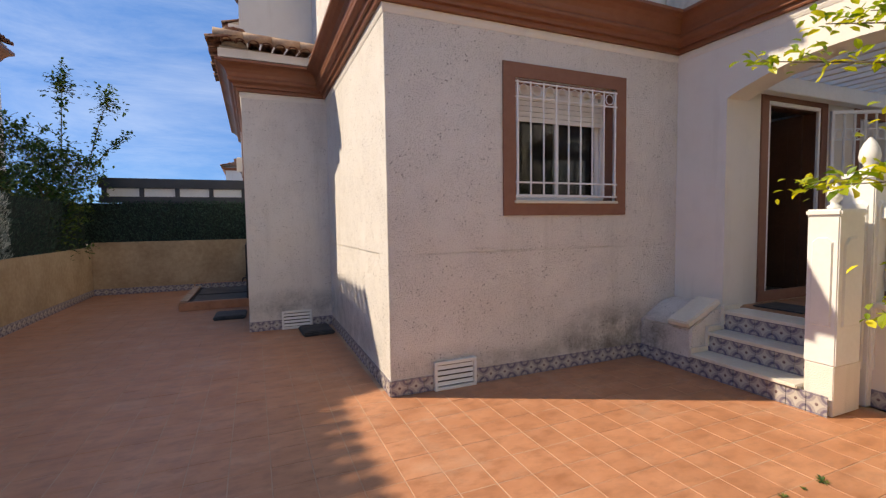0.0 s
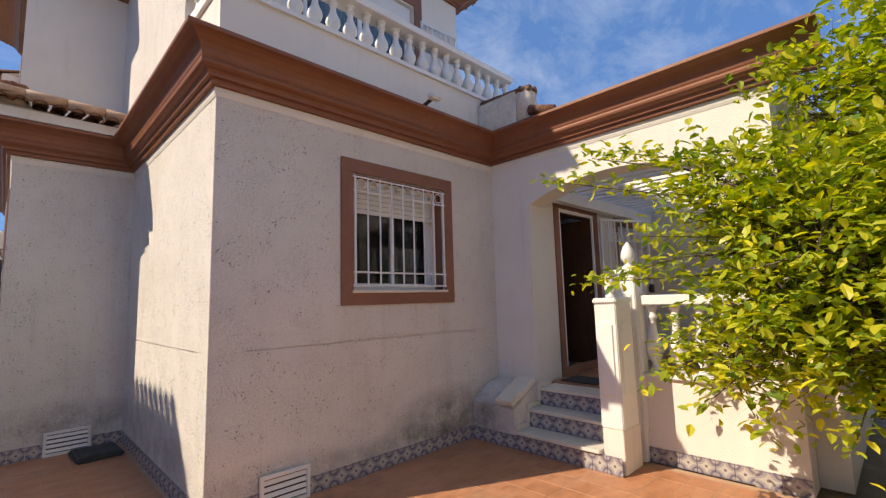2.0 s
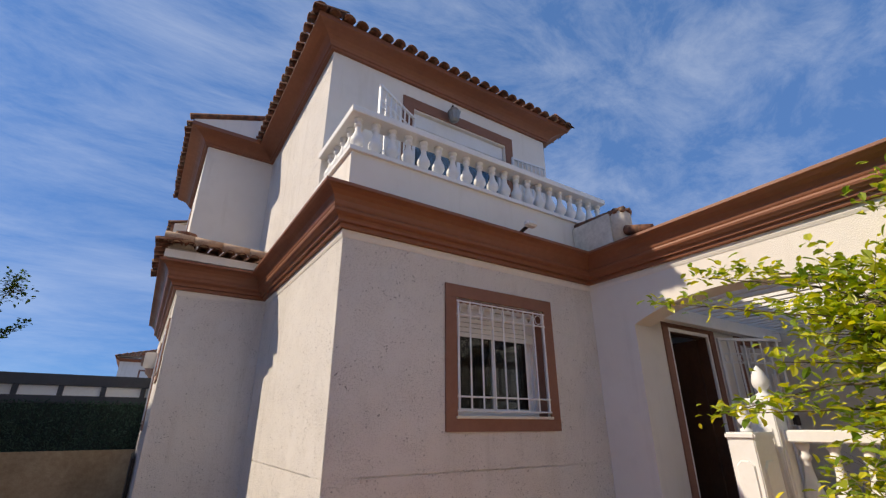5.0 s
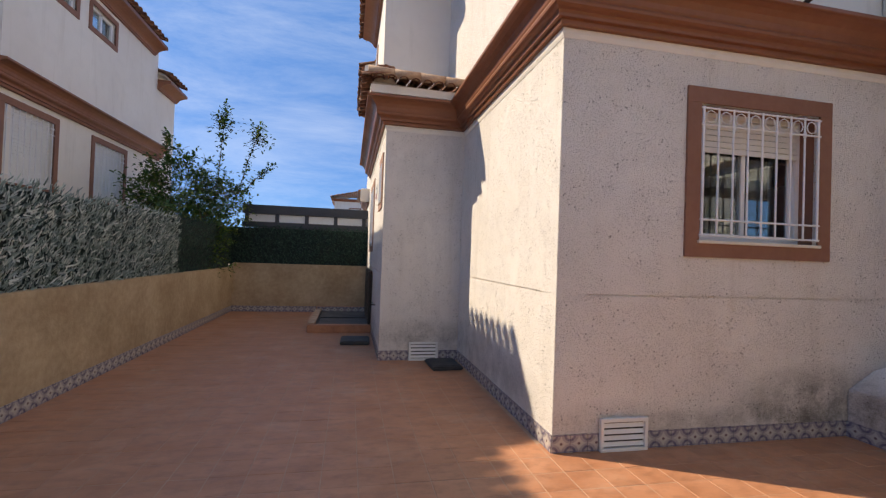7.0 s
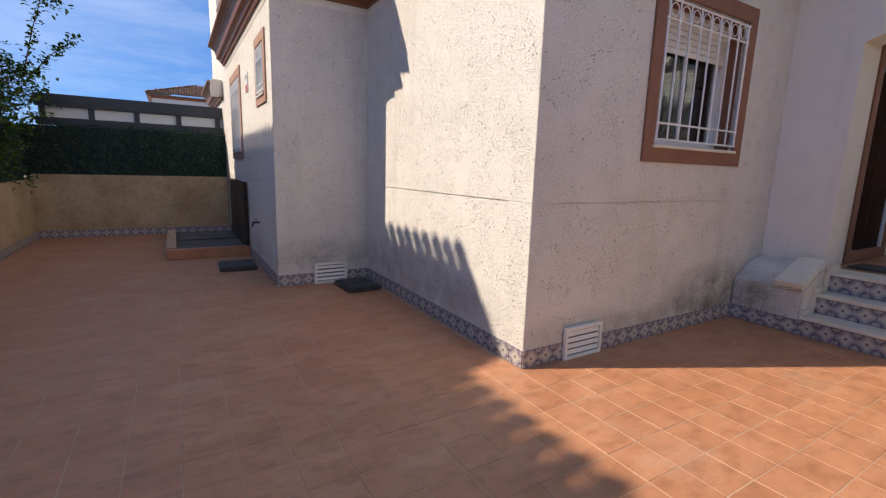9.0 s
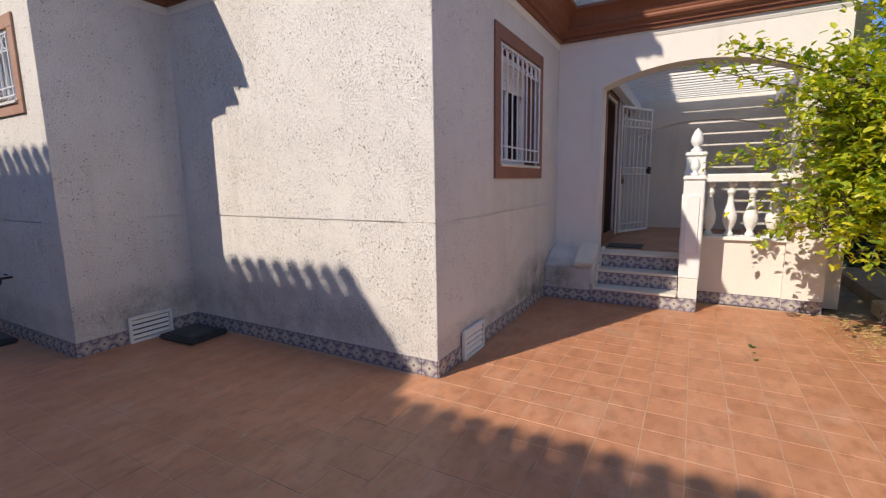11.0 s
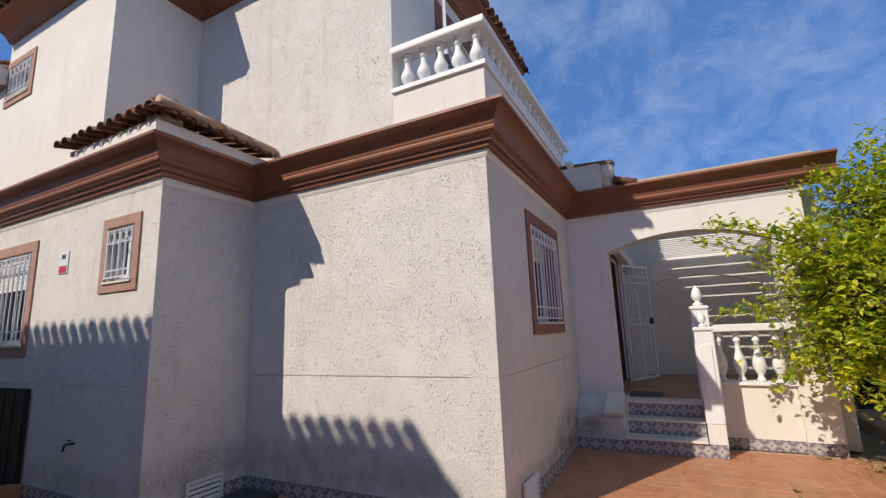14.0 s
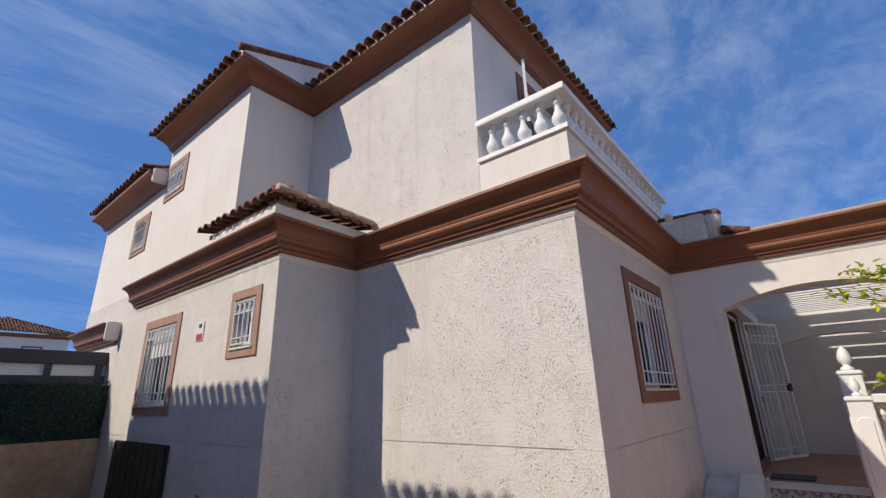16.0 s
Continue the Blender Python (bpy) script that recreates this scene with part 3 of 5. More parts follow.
# cornices
cornice = link("cornice_lower", sweep([(CX, 0.30), (CX, AY), (AX, AY), (AX, BY), (BX, BY), (BX, 10.98)], [(o, z) for o, z in cornice_profile(EAVE + 0.0)]), BROWN)
fillet = link("trim_lower", sweep([(CX, 0.62), (CX, AY), (AX, AY), (AX, BY), (BX, BY), (BX, 10.96)], [(-0.02, EAVE - 0.07), (0.004, EAVE - 0.07), (0.016, EAVE - 0.04), (0.018, EAVE - 0.002), (-0.02, EAVE - 0.002)]), STUCCO_FINE)
cornice_up = link("cornice_upper", sweep([(4.84, 8.0), (4.84, UY), (AX, UY), (AX, VY), (BX, VY), (BX, FY)], cornice_profile(TOP, False)), BROWN)
cornice_rear = link("cornice_rear", sweep([(BX, FY + 0.002), (BX, EY + 0.1)], cornice_profile(5.40, False)), BROWN)
for o, s in ((cornice, "brown painted moulded cornice under the eaves"), (fillet, "cream fillet under the brown cornice"), (cornice_up, "brown painted coved upper cornice"), (cornice_rear, "brown painted coved cornice over the rear wall")):
    tagged(o, s, "cornice", kind="structure")

# ---- roofs ----
OV = 0.35
roof_b = thing("low_hip_roof", "small hipped roof of weathered clay barrel tiles", "roof", (0, 0, 0))
part("fascia", sweep([(AX, BY), (BX, BY), (BX, VY)], [(-0.2, 3.50), (0.24, 3.53), (0.24, 3.635), (-0.2, 3.635)]), STUCCO_FINE, roof_b, "cream band below the tiles")
tiled_slope(roof_b, (BX - OV, BY - OV, 3.64), (AX - 0.02, BY - OV, 3.60), (0, 1), 13, VY - BY + OV, 1.0, 0.0, 2, 3, 0.155)
tiled_slope(roof_b, (BX - OV, VY + 0.15, 3.64), (BX - OV, BY - OV, 3.64), (1, 0), 13, OV, 0.0, 1.0, 1, 4, 0.165)
for i in range(4):
    p = Vector((BX - 0.28 + 0.335 * i, BY - OV + 0.03, 3.775 - 0.012 * i))
    part("verge_tile", rod(p, p + Vector((0.345, 0.0, 0.0)), 0.062, 10, None, 0.052), TAN, roof_b, "pale mortared clay edge tile", True)
hip = bmesh.new()
for k in range(4):
    p = Vector((BX + 0.1, BY + 0.1, 3.69)) + Vector((1, 1, math.tan(radians(13)))) * (0.30 * k)
    rod(p, p + Vector((0.32, 0.32, 0.10)), 0.105, 10, hip, 0.085)
part("hip_tiles", hip, CLAY, roof_b, "mossy clay hip tiles", True)
part("hip_cap", lathe([(0.16, 0), (0.155, 0.08), (0.135, 0.17), (0.125, 0.2), (0.08, 0.23), (0.0, 0.235)], 16, at=(BX - 0.05, BY - 0.05, 3.69)), SLAB, roof_b, "mossy mortar cap", True)
for i in range(8):
    a = math.pi * 2 * i / 8
    c = Vector((BX - 0.05, BY - 0.05, 3.885))
    part("cap_tile", rod(c + Vector((0.03 * math.cos(a), 0.03 * math.sin(a), 0.04)), c + Vector((0.14 * math.cos(a), 0.14 * math.sin(a), 0.0)), 0.042, 8), CLAY, roof_b, "red clay tile end", True)

OVU = 0.37
roof_u = thing("upper_hip_roof", "hipped upper roof of dark weathered clay tiles", "roof")
tiled_slope(roof_u, (AX - OVU, UY - OVU, 6.265), (4.84 + OVU, UY - OVU, 6.265), (0, 1), 18, 2.3, 1.0, 1.0, 1, 5, 0.18)
tiled_slope(roof_u, (AX - OVU, VY + 0.1, 6.265), (AX - OVU, UY - OVU, 6.265), (1, 0), 18, 2.3, 0.0, 1.0, 1, 6, 0.18)
tiled_slope(roof_u, (4.84 + OVU, UY - OVU, 6.265), (4.84 + OVU, 8.0, 6.265), (-1, 0), 18, 2.3, 1.0, 0.0, 1, 7, 0.18)
roof_v = thing("upper_pent_roof", "tiled upper pent roof with a rendered verge", "roof")
tiled_slope(roof_v, (BX - OVU, FY + 0.1, 6.265), (BX - OVU, VY - 0.24, 6.265), (1, 0), 21, 2.6, 0.0, 0.0, 1, 8, 0.18)
bm = bmesh.new()
ring = [(BX - 0.29, 6.335), (AX + 1.2, 6.335), (AX + 1.2, 7.36), (BX - 0.29, 6.42)]
va = [bm.verts.new((x, VY - 0.29, z)) for x, z in ring]
vb = [bm.verts.new((x, VY + 0.1, z)) for x, z in ring]
bm.faces.new(va), bm.faces.new(vb)
for i in range(4):
    bm.faces.new((va[i], va[(i + 1) % 4], vb[(i + 1) % 4], vb[i]))
part("verge_wall", bm, STUCCO_FINE, roof_v, "weathered cream rendered verge")
part("verge_tiles", rod((BX - 0.36, VY - 0.28, 6.40), (AX + 1.1, VY - 0.28, 7.34), 0.055, 10), CLAY, roof_v, "", True)
roof_w = thing("rear_pent_roof", "lower rear pent roof of clay tiles", "roof")
tiled_slope(roof_w, (BX - OV, EY + 0.1, 5.66), (BX - OV, FY + 0.04, 5.66), (1, 0), 18, 1.4, 0.0, 0.0, 1, 9, 0.18)
part("verge_block", box(BX - 0.25, BX - 0.001, FY - 0.06, FY + 0.03, 5.41, 5.66, 0.01), STUCCO_FINE, roof_w)
roof_p = thing("porch_flat_roof", "flat rendered porch roof edge", "roof")
part("deck", box(CX - 0.12, CX + 0.32, 0.5, AY - 0.05, 3.53, 3.58), SLAB, roof_p)
rear_cornice = thing("rear_porch_cornice", "short brown moulded cornice over the far veranda", "cornice")
part("moulding", sweep([(BX, 11.7), (BX, EY)], [(o, z - 0.5) for o, z in cornice_profile(EAVE)]), BROWN, rear_cornice)
part("end_block", box(-0.22, -0.002, 11.6, 11.698, 2.7, 3.03, 0.02), STUCCO_FINE, rear_cornice)

# ---- balcony ----
def baluster_mesh(h, r):
    prof = [(0.62, 0), (0.62, 0.06), (0.45, 0.075), (0.40, 0.12), (0.62, 0.17), (0.88, 0.25), (1.0, 0.33), (0.94, 0.41), (0.7, 0.50), (0.48, 0.60), (0.40, 0.70), (0.40, 0.78),
            (0.58, 0.80), (0.60, 0.84), (0.44, 0.86), (0.46, 0.91), (0.66, 0.94), (0.66, 1.0)]
    return lathe([(a * r, b * h) for a, b in prof], 14)


def row_of(parent, pts, h, r):
    first = part("baluster", baluster_mesh(h, r), WHITE, parent, "", True)
    first.location = pts[0]
    for p in pts[1:]:
        o = new("baluster", first.data)
        o.parent, o.location = parent, p


parapet = wall("wall_balcony", "cream rendered balcony parapet above the cornice",
               sweep([(4.80, AY - 0.03), (AX, AY - 0.03), (AX, UY)][::1], [(0.0, 3.45), (0.0, 4.0), (-0.16, 4.0), (-0.16, 3.45)]), STUCCO_FINE)
balc = thing("balcony_balustrade", "white painted balustrade with turned balusters round the balcony", "balustrade", (0, 0, 0))
part("base_rail", sweep([(4.82, AY - 0.03), (AX, AY - 0.03), (AX, UY - 0.002)], [(0.03, 4.0), (0.03, 4.045), (-0.19, 4.045), (-0.19, 4.0)]), WHITE, balc)
part("top_rail", sweep([(4.82, AY - 0.03), (AX, AY - 0.03), (AX, UY - 0.002)], [(0.03, 4.44), (0.035, 4.455), (0.035, 4.505), (0.02, 4.52), (-0.18, 4.52), (-0.195, 4.505), (-0.195, 4.455), (-0.19, 4.44)]), WHITE, balc)
row_of(balc, [(AX + 0.08, AY + 0.06 + 0.195 * i, 4.045) for i in range(5)] + [(AX + 0.27 + 0.19 * i, AY + 0.05, 4.045) for i in range(19)], 0.395, 0.072)

stub = thing("capped_parapet", "short rendered parapet capped with red clay tiles", "parapet")
part("block", box(CX - 0.25, CX + 0.12, 2.92, AY - 0.032, 3.5, 3.90, 0.02), STAINED, stub, "stained rendered block")
part("drum", lathe([(0.12, 0), (0.12, 0.34), (0.10, 0.39), (0.06, 0.41), (0.0, 0.415)], 16, at=(CX - 0.13, 2.88, 3.5)), STAINED, stub, "rounded mortar end", True)
for i in range(4):
    p = Vector((CX - 0.15, AY - 0.04 - 0.17 * i, 3.935 - 0.008 * i))
    part("cap_tile", rod(p, p + Vector((0, -0.2, -0.006)), 0.052, 10, None, 0.046), CLAY, stub, "", True)
for i in range(6):
    a = math.pi * (0.8 + 0.24 * i)
    c = Vector((CX - 0.13, 2.88, 3.895))
    part("end_tile", rod(c, c + Vector((0.13 * math.cos(a), 0.13 * math.sin(a), -0.012)), 0.034, 8), CLAY, stub, "red clay tile end", True)
for i in range(3):
    p = Vector((CX - 0.2 + 0.16 * i, 2.78, 3.62))
    part("low_tile", rod(p, p + Vector((0.0, -0.3, -0.09)), 0.06, 10, None, 0.05), CLAY, stub, "", True)

spot = thing("flood_light", "small grey outdoor lamp on the cornice edge", "lamp")
part("arm", rod((3.02, 3.32, 3.53), (3.02, 3.2, 3.56), 0.02, 8), IRON, spot)
part("head", box(2.96, 3.1, 3.13, 3.22, 3.54, 3.6, 0.015), PLASTIC, spot)


# ---- windows ----
def frame_boxes(axis, pos, out, a0, a1, z0, z1, w, d0, d1):
    """Four bars of width w round the rectangle's inside edge, from depth d0 to d1 measured outward."""
    def bx(a, b, c, d):
        p, q = sorted((pos + out * d0, pos + out * d1))
        return box(p, q, a, b, c, d, 0.003) if axis == "x" else box(a, b, p, q, c, d, 0.003)
    return [bx(a0, a1, z1 - w, z1), bx(a0, a1, z0, z0 + w), bx(a0, a0 + w, z0 + w, z1 - w), bx(a1 - w, a1, z0 + w, z1 - w)]


def joined(bms):
    out = bmesh.new()
    for b in bms:
        me = bpy.data.meshes.new("tmp")
        b.to_mesh(me)
        b.free()
        out.from_mesh(me)
        bpy.data.meshes.remove(me)
    return out


def barred_window(name, label, axis, pos, out, a0, a1, z0, z1, band, shutter, bars, scrolls=True, sill=True, paint=None, deep=0.0):
    """A window in an opening a0..a1, z0..z1 of the wall face axis = pos that faces out: painted surround, sashes, panes, shutter, grille."""
    w = thing(name, label, "window", kind="structure")

    def bx(a, b, d0, d1, c, d, bev=0.0):
        p, q = sorted((pos + out * d0, pos + out * d1))
        return box(p, q, a, b, c, d, bev) if axis == "x" else box(a, b, p, q, c, d, bev)

    def pt(a, d, z):
        return (pos + out * d, a, z) if axis == "x" else (a, pos + out * d, z)

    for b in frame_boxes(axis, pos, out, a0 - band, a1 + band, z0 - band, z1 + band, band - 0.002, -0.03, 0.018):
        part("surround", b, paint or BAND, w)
    if deep:
        for b in frame_boxes(axis, pos, out, a0 + 0.0005, a1 - 0.0005, z0 + 0.0005, z1 - 0.0005, 0.004, -0.07 - deep, -0.0305):
            part("reveal", b, paint or BAND, w, "brown painted reveal")
    part("window_frame", joined(frame_boxes(axis, pos, out, a0 + 0.001, a1 - 0.001, z0 + 0.001, z1 - 0.001, 0.045, -0.13 - deep, -0.07 - deep)), ALU, w)
    mid = (a0 + a1) / 2
    top = z1 - 0.05 - shutter
    for i, (p, q) in enumerate(((a0 + 0.046, mid + 0.02), (mid - 0.02, a1 - 0.046))):
        d = -0.10 - 0.025 * i - deep
        sash = part("sash", joined(frame_boxes(axis, pos, out, p, q, z0 + 0.03, z1 - 0.046, 0.045, d, d + 0.022)), ALU, w)
        pane = part("pane", bx(p + 0.05, q - 0.05, d + 0.008, d + 0.013, z0 + 0.072, z1 - 0.097), GLASS, sash)
        pane.visible_shadow = False
    if shutter:
        n = max(2, int(shutter / 0.05))
        slat = joined([bx(a0 + 0.046, a1 - 0.046, -0.065 - deep, -0.052 - deep, top + 0.05 * i + 0.002, top + 0.05 * i + 0.048, 0.004) for i in range(n)])
        part("roller_shutter", slat, PLASTIC, w, "white roller shutter partly lowered")
    if sill:
        part("sill", bx(a0 - 0.02, a1 + 0.02, -0.06, 0.035, z0 - 0.022, z0 + 0.004, 0.004), MARBLE, w)
    g = bmesh.new()
    gd = 0.016
    inner = a1 - a0 - 0.03
    for z in (z0 + 0.045, z0 + 0.04 + 0.13 * min(1, z1 - z0), z1 - 0.035, z1 - 0.17):
        rod(pt(a0 - 0.01, gd, z), pt(a1 + 0.01, gd, z), 0.0085, 6, g)
    for i in range(bars):
        a = a0 + 0.015 + inner * i / (bars - 1)
        rod(pt(a, gd, z0 + 0.035), pt(a, gd, z1 - 0.025), 0.0085 if 0 < i < bars - 1 else 0.012, 6, g)
        if 0 < i < bars - 1:
            rod(pt(a, gd, z1 - 0.19), pt(a, gd, z1 - 0.15), 0.014, 6, g)
    part("grille", g, ALU, w, "white iron bars")
    if scrolls:
        for i in range(bars - 1):
            s = bmesh.new()
            a = a0 + 0.015 + inner * (i + 0.5) / (bars - 1)
            rr = min(0.05, inner / (bars - 1) / 2 - 0.008)
            for j in range(8):
                t0, t1 = math.pi * 2 * j / 8, math.pi * 2 * (j + 1) / 8
                rod(pt(a + rr * math.cos(t0), gd, z1 - 0.102 + 0.05 * math.sin(t0)), pt(a + rr * math.cos(t1), gd, z1 - 0.102 + 0.05 * math.sin(t1)), 0.0045, 5, s)
            part("scroll", s, ALU, w)
    return w


barred_window("window_1", "white sliding window behind white bars, brown surround, shutter half down", "y", AY, -1, 2.30, 3.47, 1.63, 2.735, 0.132, 0.30, 9, deep=0.085)
barred_window("window_2", "small barred window with brown surround over the drive", "x", BX, -1, 6.93, 7.40, 2.20, 2.77, 0.108, 0.0, 5, paint=BAND_SUNLIT)
barred_window("window_3", "barred window with brown surround and partly lowered white shutter", "x", BX, -1, 9.09, 10.17, 1.60, 2.73, 0.125, 0.4, 9, paint=BAND_SUNLIT)
barred_window("window_4", "small barred upper window with brown surround", "x", BX, -1, 9.86, 10.52, 5.13, 5.66, 0.10, 0.0, 6, paint=BAND_SUNLIT)
barred_window("window_5", "small upper window with brown surround", "x", BX + 0.012, -1, 11.32, 11.92, 4.40, 4.97, 0.10, 0.0, 2, False, paint=BAND_SUNLIT)
barred_window("window_6", "barred porch window with brown surround", "y", 3.06, -1, 6.75, 7.3, 1.5, 2.6, 0.11, 0.25, 6)

# balcony door with open grille leaves
bd = thing("door_balcony", "dark sliding balcony door in a brown surround with shutter box", "door", kind="structure")
part("lintel_band", box(2.12, 4.1, UY - 0.018, UY - 0.001, 5.70, 5.86), BAND, bd)
part("band", box(2.12, 2.29, UY - 0.018, UY - 0.001, 4.0, 5.699), BAND, bd)
part("band", box(3.96, 4.1, UY - 0.018, UY - 0.001, 4.0, 5.699), BAND, bd)
part("shutter_box", box(2.31, 3.94, UY + 0.05, UY + 0.12, 5.45, 5.675, 0.005), PLASTIC, bd)
part("window_frame", joined(frame_boxes("y", UY, 1, 2.31, 3.94, 3.6, 5.45, 0.06, 0.1, 0.16)), ALU, bd)
part("mullion", box(3.09, 3.15, UY + 0.1, UY + 0.16, 3.661, 5.389), ALU, bd)
o = part("pane", box(2.37, 3.88, UY + 0.125, UY + 0.131, 3.66, 5.39), GLASS, bd)


def grille_leaf(name, label, hinge, ang, w, z0, z1, bars=6):
    """A barred leaf standing open, hinged at a plan point and turned by ang degrees from +x."""
    g = thing(name, label, "gate", (hinge[0], hinge[1], z0))
    g.rotation_euler = (0, 0, radians(ang))
    h = z1 - z0
    for a, b, c, d in ((0, w, 0, 0.035), (0, w, h - 0.035, h), (0, 0.035, 0.036, h - 0.036), (w - 0.035, w, 0.036, h - 0.036)):
        part("rail", box(a, b, -0.0175, 0.0175, c, d, 0.003), ALU, g)
    for i in range(bars):
        x = 0.035 + (w - 0.07) * (i + 1) / (bars + 1)
        part("bar", rod((x, 0, 0.034), (x, 0, h - 0.034), 0.012, 6), ALU, g)
    for z in (0.14, h * 0.47, h * 0.52, h - 0.2, h - 0.32):
        part("crossbar", rod((0.034, 0, z), (w - 0.034, 0, z), 0.007, 6), ALU, g)
    for i in range(bars + 1):
        s = bmesh.new()
        x = 0.035 + (w - 0.07) * (i + 0.5) / (bars + 1)
        for j in range(8):
            t0, t1 = math.pi * j / 4, math.pi * (j + 1) / 4
            rod((x + 0.04 * math.cos(t0), 0, h - 0.26 + 0.055 * math.sin(t0)), (x + 0.04 * math.cos(t1), 0, h - 0.26 + 0.055 * math.sin(t1)), 0.005, 5, s)
        part("scroll", s, ALU, g)
    part("lock", box(w - 0.05, w + 0.005, -0.03, 0.03, h * 0.47, h * 0.53, 0.004), IRON, g, "dark lock case")
    return g


grille_leaf("balcony_gate", "white barred balcony gate leaf standing open", (2.3, UY - 0.03), 207, 0.78, 3.62, 5.52)
grille_leaf("balcony_gate", "white barred balcony gate leaf folded on the wall", (4.05, UY - 0.04), -4, 0.68, 3.62, 5.50)
grille_leaf("porch_gate", "white barred entrance gate standing open in the porch", (6.06, 3.0), -26, 0.86, 0.60, 2.62)

lantern = thing("wall_lantern", "grey metal lantern on the upper wall", "lamp")
part("arm", rod((2.88, UY, 5.86), (2.88, UY - 0.13, 5.93), 0.014, 8), IRON, lantern)
part("body", lathe([(0.04, 0), (0.07, 0.03), (0.09, 0.15), (0.10, 0.165), (0.06, 0.22), (0.018, 0.26)], 8, at=(2.88, UY - 0.15, 5.62)), plain("grey_lantern_metal", (0.22, 0.22, 0.21), (0.36, 0.36, 0.34), 12.0, 0.4, 0.001, 40, 0.4), lantern)

# front door
fd = thing("door_front", "open dark brown wooden front door with white-edged brown surround", "door", kind="structure")
for b in frame_boxes("y", 3.06, -1, 4.945, 6.095, 0.556, 2.775, 0.112, -0.02, 0.018):
    part("surround", b, BAND, fd)
for b in frame_boxes("y", 3.06, -1, 5.061, 5.979, 0.557, 2.659, 0.04, -0.02, 0.006):
    part("door_frame", b, ALU, fd, "thin white frame edge")
for b in frame_boxes("y", 3.06, -1, 5.061, 5.979, 0.557, 2.659, 0.05, -0.14, -0.021):
    part("door_lining", b, DOORWOOD, fd, "dark wooden lining")
leaf = part("leaf", box(5.90, 5.945, 3.2, 4.0, 0.6, 2.6, 0.004), DOORWOOD, fd, "dark stained wooden leaf swung inward")
for z0, z1 in ((0.75, 1.35), (1.5, 2.45)):
    part("panel", box(5.885, 5.899, 3.33, 3.87, z0, z1, 0.006), DOORWOOD, leaf)
part("handle", rod((5.87, 3.93, 1.6), (5.87, 3.82, 1.6), 0.011, 8), ALU, leaf)
# Near-black sheet added for the unlit hall.
hall = wall("wall_hall", "added near-black inner wall for the shade of the hallway", box(4.7, 7.4, 4.5, 4.6, 0.55, 3.15), DARK)

# ---- steps ----
steps = thing("entrance_steps", "three cream marble steps with patterned tiled risers", "steps", (0, 0, 0))
SY0, SY1 = 2.04, 2.95
for i, x in enumerate((3.84, 4.06, 4.28)):
    z = 0.184 * (i + 1)
    part("block", box(x, 4.6 if i == 2 else 4.32, SY0, SY1, 0.184 * i, z - 0.03), STUCCO_FINE, steps)
    part("tread", box(x - 0.035, x + 0.30, SY0, SY1, z - 0.03, z, 0.006), MARBLE, steps)
cheek = thing("stair_cheek", "stained render block with a sloping marble cap", "stair cheek")
bm = bmesh.new()
ring = [(3.84, 0), (CX - 0.002, 0), (CX - 0.002, 0.60), (4.12, 0.56), (3.84, 0.40)]
va = [bm.verts.new((x, SY1 + 0.002, z)) for x, z in ring]
vb = [bm.verts.new((x, AY - 0.002, z)) for x, z in ring]
bm.faces.new(va), bm.faces.new(vb)
for i in range(5):
    bm.faces.new((va[i], va[(i + 1) % 5], vb[(i + 1) % 5], vb[i]))
bmesh.ops.bevel(bm, geom=list(bm.edges), offset=0.012, segments=2, affect="EDGES")
part("block", bm, STUCCO, cheek)
cap = part("cap", box(-0.24, 0.24, -0.115, 0.115, -0.035, 0.03, 0.012), MARBLE, cheek, "chipped marble slab")
cap.location, cap.rotation_euler = (4.01, 3.06, 0.545), (0, -0.42, 0)
for i in range(3):
    x, z = 3.84 + 0.22 * i, 0.184 * (i + 1)
    part("stringer_strip", box(x - 0.03, x + 0.20, SY1 - 0.03, SY1 + 0.0015, z + 0.001, z + 0.05, 0.004), MARBLE, cheek)
    part("stringer_strip", box(x - 0.03, x + 0.02, SY1 - 0.03, SY1 + 0.0015, z - 0.134 if i else z, z - 0.0301 if i else z + 0.0009, 0.0), MARBLE, cheek) if i else None


